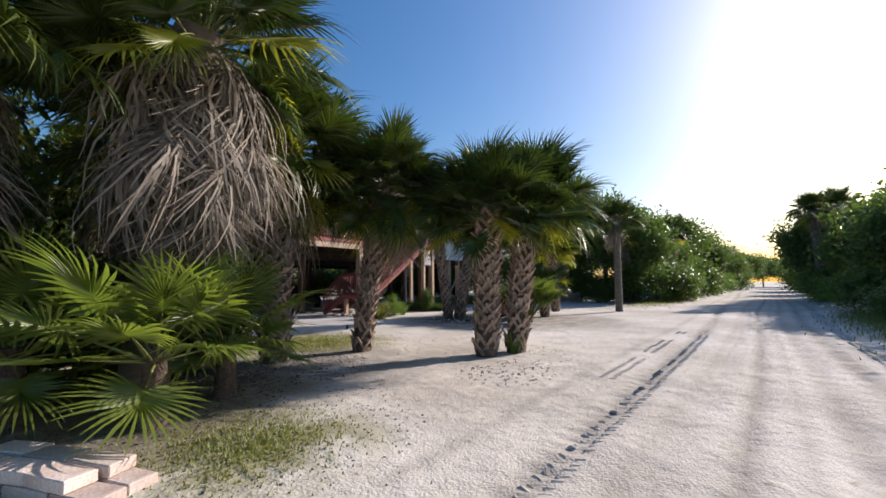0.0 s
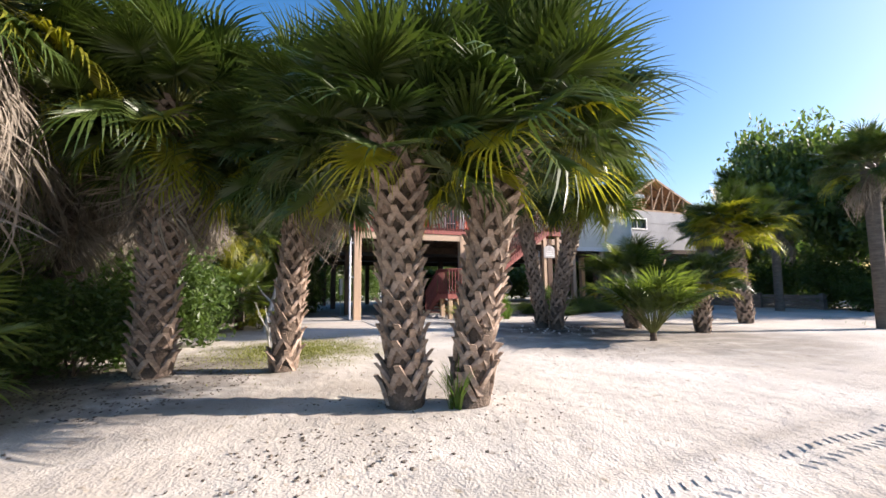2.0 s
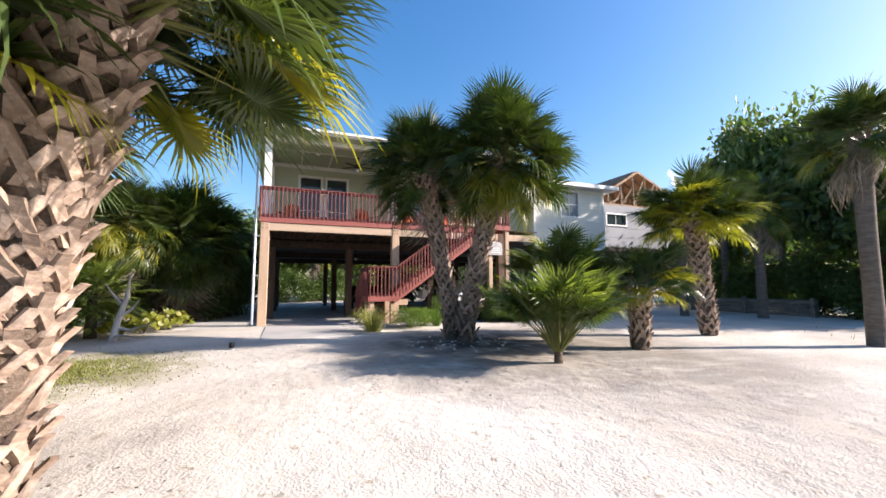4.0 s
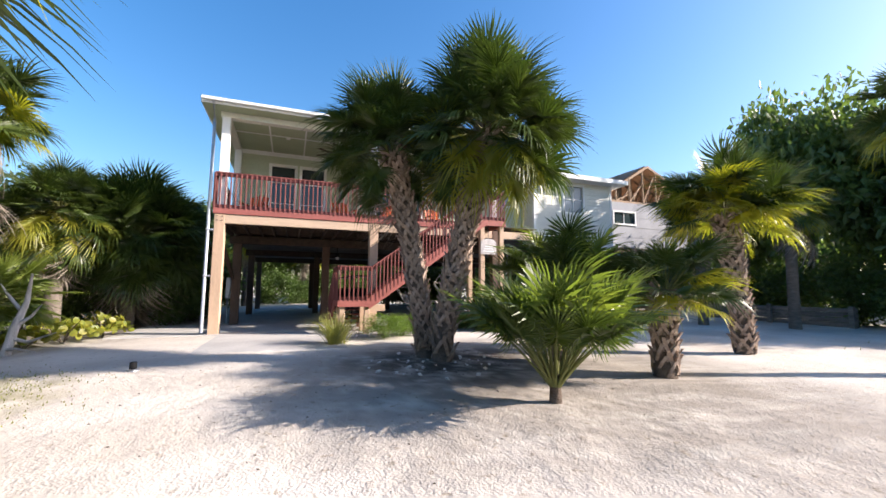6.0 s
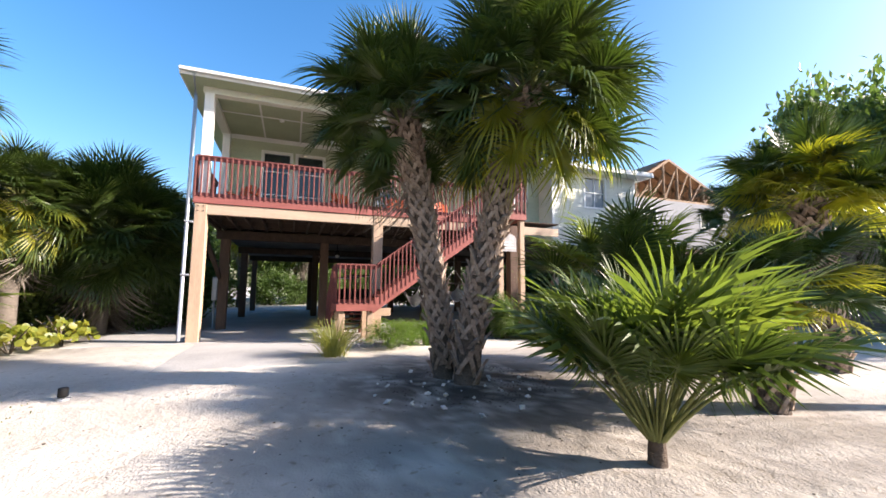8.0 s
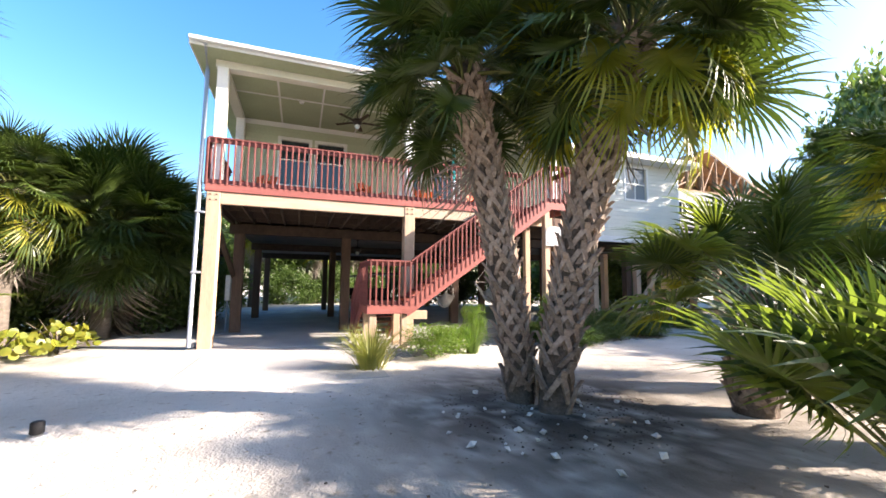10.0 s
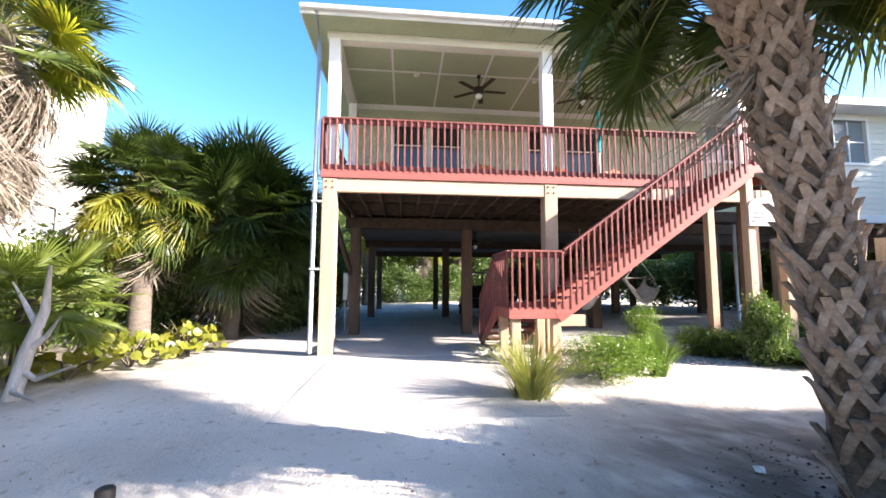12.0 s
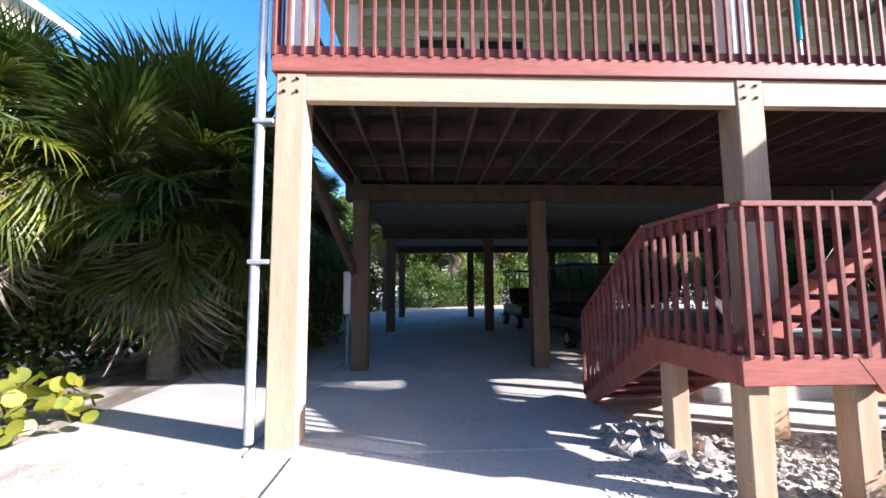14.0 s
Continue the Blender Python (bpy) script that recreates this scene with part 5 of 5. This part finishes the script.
# ---- plants and loose things in front of the house ----
def grass_clump(x, y, r, h, n, label, seed, mat=GRASS):
    rnd = random.Random(seed)
    g = thing("grass_clump", pose(x, y, 0), label, "ornamental grass", "grass clumps")
    for tuft in range(4):
        bm = bmesh.new()
        for k in range(n // 4):
            a, lean_, ln = math.pi / 2 * tuft + rnd.uniform(-0.2, math.pi / 2 + 0.2), rnd.uniform(0.1, 1.0), h * rnd.uniform(0.7, 1.15)
            d = Vector((math.cos(a), math.sin(a), 0))
            s = Vector((-d.y, d.x, 0)) * rnd.uniform(0.006, 0.011)
            base = d * rnd.uniform(0, r * 0.25)
            prev = None
            for t, w in ((0, 1), (0.4, 0.9), (0.75, 0.6), (1, 0.05)):
                p = base + d * r * lean_ * t ** 1.6 + Vector((0, 0, ln * (t - 0.35 * lean_ * t * t) - 0.03))
                row = (bm.verts.new(p + s * w), bm.verts.new(p - s * w))
                if prev:
                    bm.faces.new((prev[0], row[0], row[1], prev[1]))
                prev = row
        ob = part("tuft", bm, mat, g)
        ob["kind"] = "stuff"
    return g


grass_clump(-12.33, 11.02, 0.95, 0.8, 320, "clump of long yellow-green grass by the landing", 1)
grass_clump(-13.3, 13.3, 0.5, 0.7, 160, "clump of long green grass by the landing", 2, BUSH_GREEN)
grass_clump(-3.95, 7.05, 0.35, 0.55, 60, "tuft of bright grass at the palm's foot", 3, BUSH_GREEN)
shrub(-13.1, 12.35, 0.68, 0.62, "rounded bright green shrub beside the landing", 1)
shrub(-13.55, 12.95, 0.5, 0.6, "rounded bright green shrub beside the landing", 2)
shrub(-14.6, 13.9, 0.35, 0.95, "thin yellow-green shrub beside the stairs", 3)
for i, (x, y) in enumerate(((-14.9, 15.6), (-15.2, 17.2), (-15.6, 19.0), (-15.9, 21.0), (-16.2, 23.0))):
    shrub(x, y, 0.7, 0.5 + 0.1 * (i % 3), "dark green hedge shrub along the slab", 4 + i, "dark")
shrub(-13.9, 15.7, 0.35, 1.1, "leggy flowering shrub against the stair posts", 11, "dark")
for i, (x, y) in enumerate(((-13.9, 16.3), (-14.3, 17.6), (-14.6, 19.2))):
    shrub(x, y, 0.7, 0.4, "dark green hedge shrub in the planting bed", 14 + i, "dark")


def sea_grape(x, y, z, n, r, label, seed):
    rnd = random.Random(seed)
    plant = thing("sea_grape", pose(x, y, 0), label, "bush", "sea grape plants")
    for k in range(5):
        a = rnd.uniform(0, math.tau)
        part("stem", tube([(0, 0, -0.06), (math.cos(a) * r * 0.4, math.sin(a) * r * 0.4, z * 0.7), (math.cos(a) * r * 0.8, math.sin(a) * r * 0.8, z * rnd.uniform(0.6, 1.3))], [0.02, 0.014, 0.006], 5), BARK, plant)
    for k in range(n):
        a, q = rnd.uniform(0, math.tau), rnd.uniform(0.1, 1) ** 0.6
        m = pose(math.cos(a) * r * q, math.sin(a) * r * q, 0.08 + z * rnd.uniform(0.2, 1.1) * (1.15 - q * 0.7), rnd.uniform(-70, 70), rnd.uniform(-70, 70), rnd.uniform(0, 360))
        s = rnd.uniform(0.7, 1.25)
        piece("leaf", GRAPE_LEAF, plant, m @ Matrix.Diagonal((s, s, s, 1)))
    return plant


gbm = bmesh.new()
bmesh.ops.create_circle(gbm, cap_ends=True, cap_tris=True, segments=10, radius=0.072)
for v in gbm.verts:
    v.co.z = 2.2 * v.co.x ** 2 + 0.8 * v.co.y ** 2
GRAPE_LEAF = mesh_of(smooth(gbm), "leaf", GRAPE)
sea_grape(-14.6, 5.05, 0.45, 130, 0.75, "sea grape with round yellow and green leaves", 1)
sea_grape(-15.6, 5.45, 0.55, 110, 0.6, "sea grape with round yellow and green leaves", 2)
sea_grape(-13.7, 4.75, 0.3, 60, 0.6, "sea grape with round yellow and green leaves", 3)

drift = thing("driftwood", pose(-12.7, 5.05, 0), "bleached driftwood branch standing in the sand", "driftwood")
part("branch", tube([(0.0, -0.1, -0.2), (-0.05, 0.0, 0.5), (-0.1, 0.12, 1.0), (-0.05, 0.18, 1.55)], [0.09, 0.075, 0.05, 0.018], 8), DRIFT, drift)
for p in (((-0.06, 0.02, 0.55), (0.0, 0.25, 0.72), (0.05, 0.42, 0.95)), ((-0.05, 0.0, 0.3), (0.15, 0.3, 0.25), (0.2, 0.75, 0.42)), ((0, -0.05, 0.1), (0.3, 0.2, 0.15), (0.5, 0.6, 0.1)), ((-0.08, 0.08, 0.8), (-0.2, -0.2, 1.1), (-0.2, -0.35, 1.35))):
    part("twig", tube(p, [0.04, 0.028, 0.008], 6), DRIFT, drift)
stump = thing("driftwood", pose(-9.2, 5.2, 0), "small bleached dead shrub with bare twigs", "driftwood")
for k in range(7):
    a = k * 0.9
    part("twig", tube([(0, 0, -0.1), (0.12 * math.cos(a), 0.12 * math.sin(a), 0.4), (0.35 * math.cos(a), 0.35 * math.sin(a), 0.75 + 0.1 * (k % 3))], [0.022, 0.015, 0.004], 5), DRIFT, stump)

lamp = thing("path_light", pose(-10.15, 7.75, 0), "small black path light in the sand", "garden lamp")
part("spike", tube([(0, 0, -0.1), (0, 0, 0.06)], 0.012, 6), BLACK_METAL, lamp)
part("head", tube([(0, 0, 0.04), (0, 0, 0.05), (0, 0, 0.14), (0, 0, 0.15)], [0.035, 0.05, 0.05, 0.04], 12), BLACK_RUBBER, lamp)
part("rim", tube([(0, 0, 0.0), (0, 0, 0.035)], [0.085, 0.07], 14), PIPE, lamp, "pale metal rim")


# ---- small pieces on the ground ----
def stones(name, label, category, n, cx, cy, rx, ry, size, mat, seed, z=0.0, flat=0.6):
    """Loose stones, shells or litter that nobody could count."""
    rnd = random.Random(seed)
    bm = bmesh.new()
    for k in range(n):
        a, q = rnd.uniform(0, math.tau), math.sqrt(rnd.random())
        s = size * rnd.uniform(0.5, 1.5)
        x, y = cx + rx * q * math.cos(a), cy + ry * q * math.sin(a)
        m = pose(x, y, z + bumps(x, y) + s * 0.2, rnd.uniform(-30, 30), rnd.uniform(-30, 30), rnd.uniform(0, 360))
        pts = [m @ Vector((dx * s * rnd.uniform(0.7, 1.2), dy * s * rnd.uniform(0.7, 1.2), dz * s * flat)) for dx, dy, dz in ((1, 0, 0), (0, 1, 0), (-1, 0, 0), (0, -1, 0), (0, 0, 1), (0, 0, -1))]
        v = [bm.verts.new(p) for p in pts]
        for i in range(4):
            bm.faces.new((v[i], v[(i + 1) % 4], v[4]))
            bm.faces.new((v[(i + 1) % 4], v[i], v[5]))
    return tagged(part(name, bm, mat), label, category, kind="stuff")


stones("gravel", "grey-white gravel and shell at the stair foot", "gravel", 1500, -14.3, 12.0, 1.1, 1.6, 0.035, GRAVEL, 1)
stones("gravel", "grey-white gravel along the slab", "gravel", 1800, -14.8, 16.5, 0.9, 4.5, 0.035, GRAVEL, 2)
stones("coral_rocks", "heap of rough grey coral rock by the stairs", "rocks", 120, -15.15, 11.25, 0.35, 0.42, 0.08, GRAVEL, 3, 0.03, 0.9)
stones("shells", "white shells scattered round the palms' feet", "shells", 40, -9.1, 12.3, 1.2, 1.2, 0.035, SHELL, 4, 0.02)
stones("litter", "brown leaf litter scattered on the sand", "leaf litter", 160, -3.2, 5.5, 0.7, 0.9, 0.016, BARK, 11, 0.0, 0.3)
stones("litter", "brown leaf litter scattered on the sand", "leaf litter", 200, -3.9, 6.6, 1.2, 1.6, 0.013, BARK, 5, 0.0, 0.3)
stones("litter", "brown leaf litter scattered on the sand", "leaf litter", 220, -3.8, 2.2, 1.4, 1.4, 0.014, BARK, 6, 0.0, 0.3)
stones("litter", "brown leaf litter scattered on the sand", "leaf litter", 200, -8.0, 11.5, 3.0, 3.5, 0.012, BARK, 7, 0.0, 0.3)


stones("bark_chips", "dark bark chips round the palms' feet", "mulch", 700, -9.5, 12.6, 1.3, 1.25, 0.012, SOIL, 10, 0.0, 0.35)
stones("litter", "brown leaf litter under the palms", "leaf litter", 900, -6.8, 3.6, 1.9, 1.5, 0.018, BARK, 8, 0.0, 0.3)
stones("litter", "brown leaf litter under the palms", "leaf litter", 1500, -6.2, 0.9, 2.4, 2.2, 0.02, BARK, 9, 0.0, 0.3)


def weeds(n, cx, cy, rx, ry, h, label, seed, mat=GRASS):
    """Thin low weeds and grass, not to be counted."""
    rnd = np.random.RandomState(seed)
    verts, faces = [], []
    for k in range(n):
        x, y = cx + rx * 0.5 * rnd.normal(), cy + ry * 0.5 * rnd.normal()
        q = min(1.0, math.hypot((x - cx) / rx, (y - cy) / ry))
        z, b_ = bumps(x, y), rnd.uniform(0, math.tau)
        ln = h * rnd.uniform(0.4, 1.2) * (1.1 - 0.6 * q)
        i = len(verts)
        w = 0.012
        verts += [(x - w * math.sin(b_), y + w * math.cos(b_), z - 0.01), (x + w * math.sin(b_), y - w * math.cos(b_), z - 0.01), (x + ln * 0.6 * math.cos(b_), y + ln * 0.6 * math.sin(b_), z + ln)]
        faces.append((i, i + 1, i + 2))
    me = bpy.data.meshes.new("weeds")
    me.from_pydata(verts, [], faces)
    me.materials.append(mat)
    return tagged(new("weeds", me), label, "grass", kind="stuff")


weeds(3200, -3.6, 1.75, 0.95, 0.9, 0.045, "thin dry grass and weeds beside the pavers", 1)
weeds(7000, -8.6, 5.6, 1.6, 1.5, 0.05, "thin olive grass between the palms", 2)
weeds(5000, 3.0, 17.0, 1.3, 7.0, 0.22, "rough grass on the road's verge", 4)
weeds(4000, -6.0, 33.0, 1.6, 8.0, 0.2, "rough grass on the road's verge", 5)

def tread_marks(x, y0, y1, step, seed, label):
    """Rows of small sand ridges left by a tyre's tread."""
    rnd = random.Random(seed)
    bm = bmesh.new()
    for k in range(int((y1 - y0) / step)):
        y = y0 + k * step
        c = x + 0.10 * math.sin(y * 0.22 + x) - 0.02 * (y - 4) * (x < -1)
        if noise.noise((x * 3, y * 0.6, 8.0)) < -0.2:
            continue
        for side in (-1, 1):
            z = bumps(c + side * 0.07, y)
            w = 0.055 * rnd.uniform(0.8, 1.1)
            m = pose(c + side * 0.075, y + rnd.uniform(-0.01, 0.01), z, 0, 0, side * 28)
            v = [bm.verts.new(m @ Vector(p)) for p in ((-w, -0.03, -0.01), (w, -0.03, -0.01), (w, 0.03, -0.01), (-w, 0.03, -0.01), (-w * 0.7, 0.0, 0.009), (w * 0.7, 0.0, 0.009))]
            for f in ((0, 1, 5, 4), (2, 3, 4, 5), (1, 2, 5), (3, 0, 4)):
                bm.faces.new([v[q] for q in f])
    return tagged(part("tread_marks", bm, SAND), label, "tyre track", kind="stuff")


tread_marks(-1.25, 2.4, 13.0, 0.11, 1, "tyre tread marks pressed into the pale sand")
tread_marks(-1.78, 6.0, 13.0, 0.11, 3, "tyre tread marks pressed into the pale sand")
tread_marks(1.5, 3.0, 20.0, 0.11, 2, "tyre tread marks pressed into the pale sand")

pavers = thing("paver_stack", pose(-4.1, 0.45, 0, 0, 0, 24), "loose stack of pinkish concrete pavers on the sand", "paving bricks")
paver_mesh = mesh_of(box(-0.2, 0.2, -0.1, 0.1, 0, 0.085, 0.008), "brick", BRICK)
rnd_p = random.Random(9)
for lv in range(2):
    for k in range(4 - lv):
        for j in range(2):
            piece("brick", paver_mesh, pavers, pose(-0.62 + 0.42 * k + 0.2 * (lv % 2) + rnd_p.uniform(-0.03, 0.03), -0.1 + j * 0.22, -0.02 + lv * 0.088, 0, 0, rnd_p.uniform(-6, 6)))

# ---- the plan above is drawn in units of 0.9 m ----
PLAN = Matrix.Scale(0.9, 4)
for ob in list(scene.objects):
    if ob.parent is None and ob.type in ("MESH", "EMPTY"):
        ob.matrix_basis = PLAN @ ob.matrix_basis
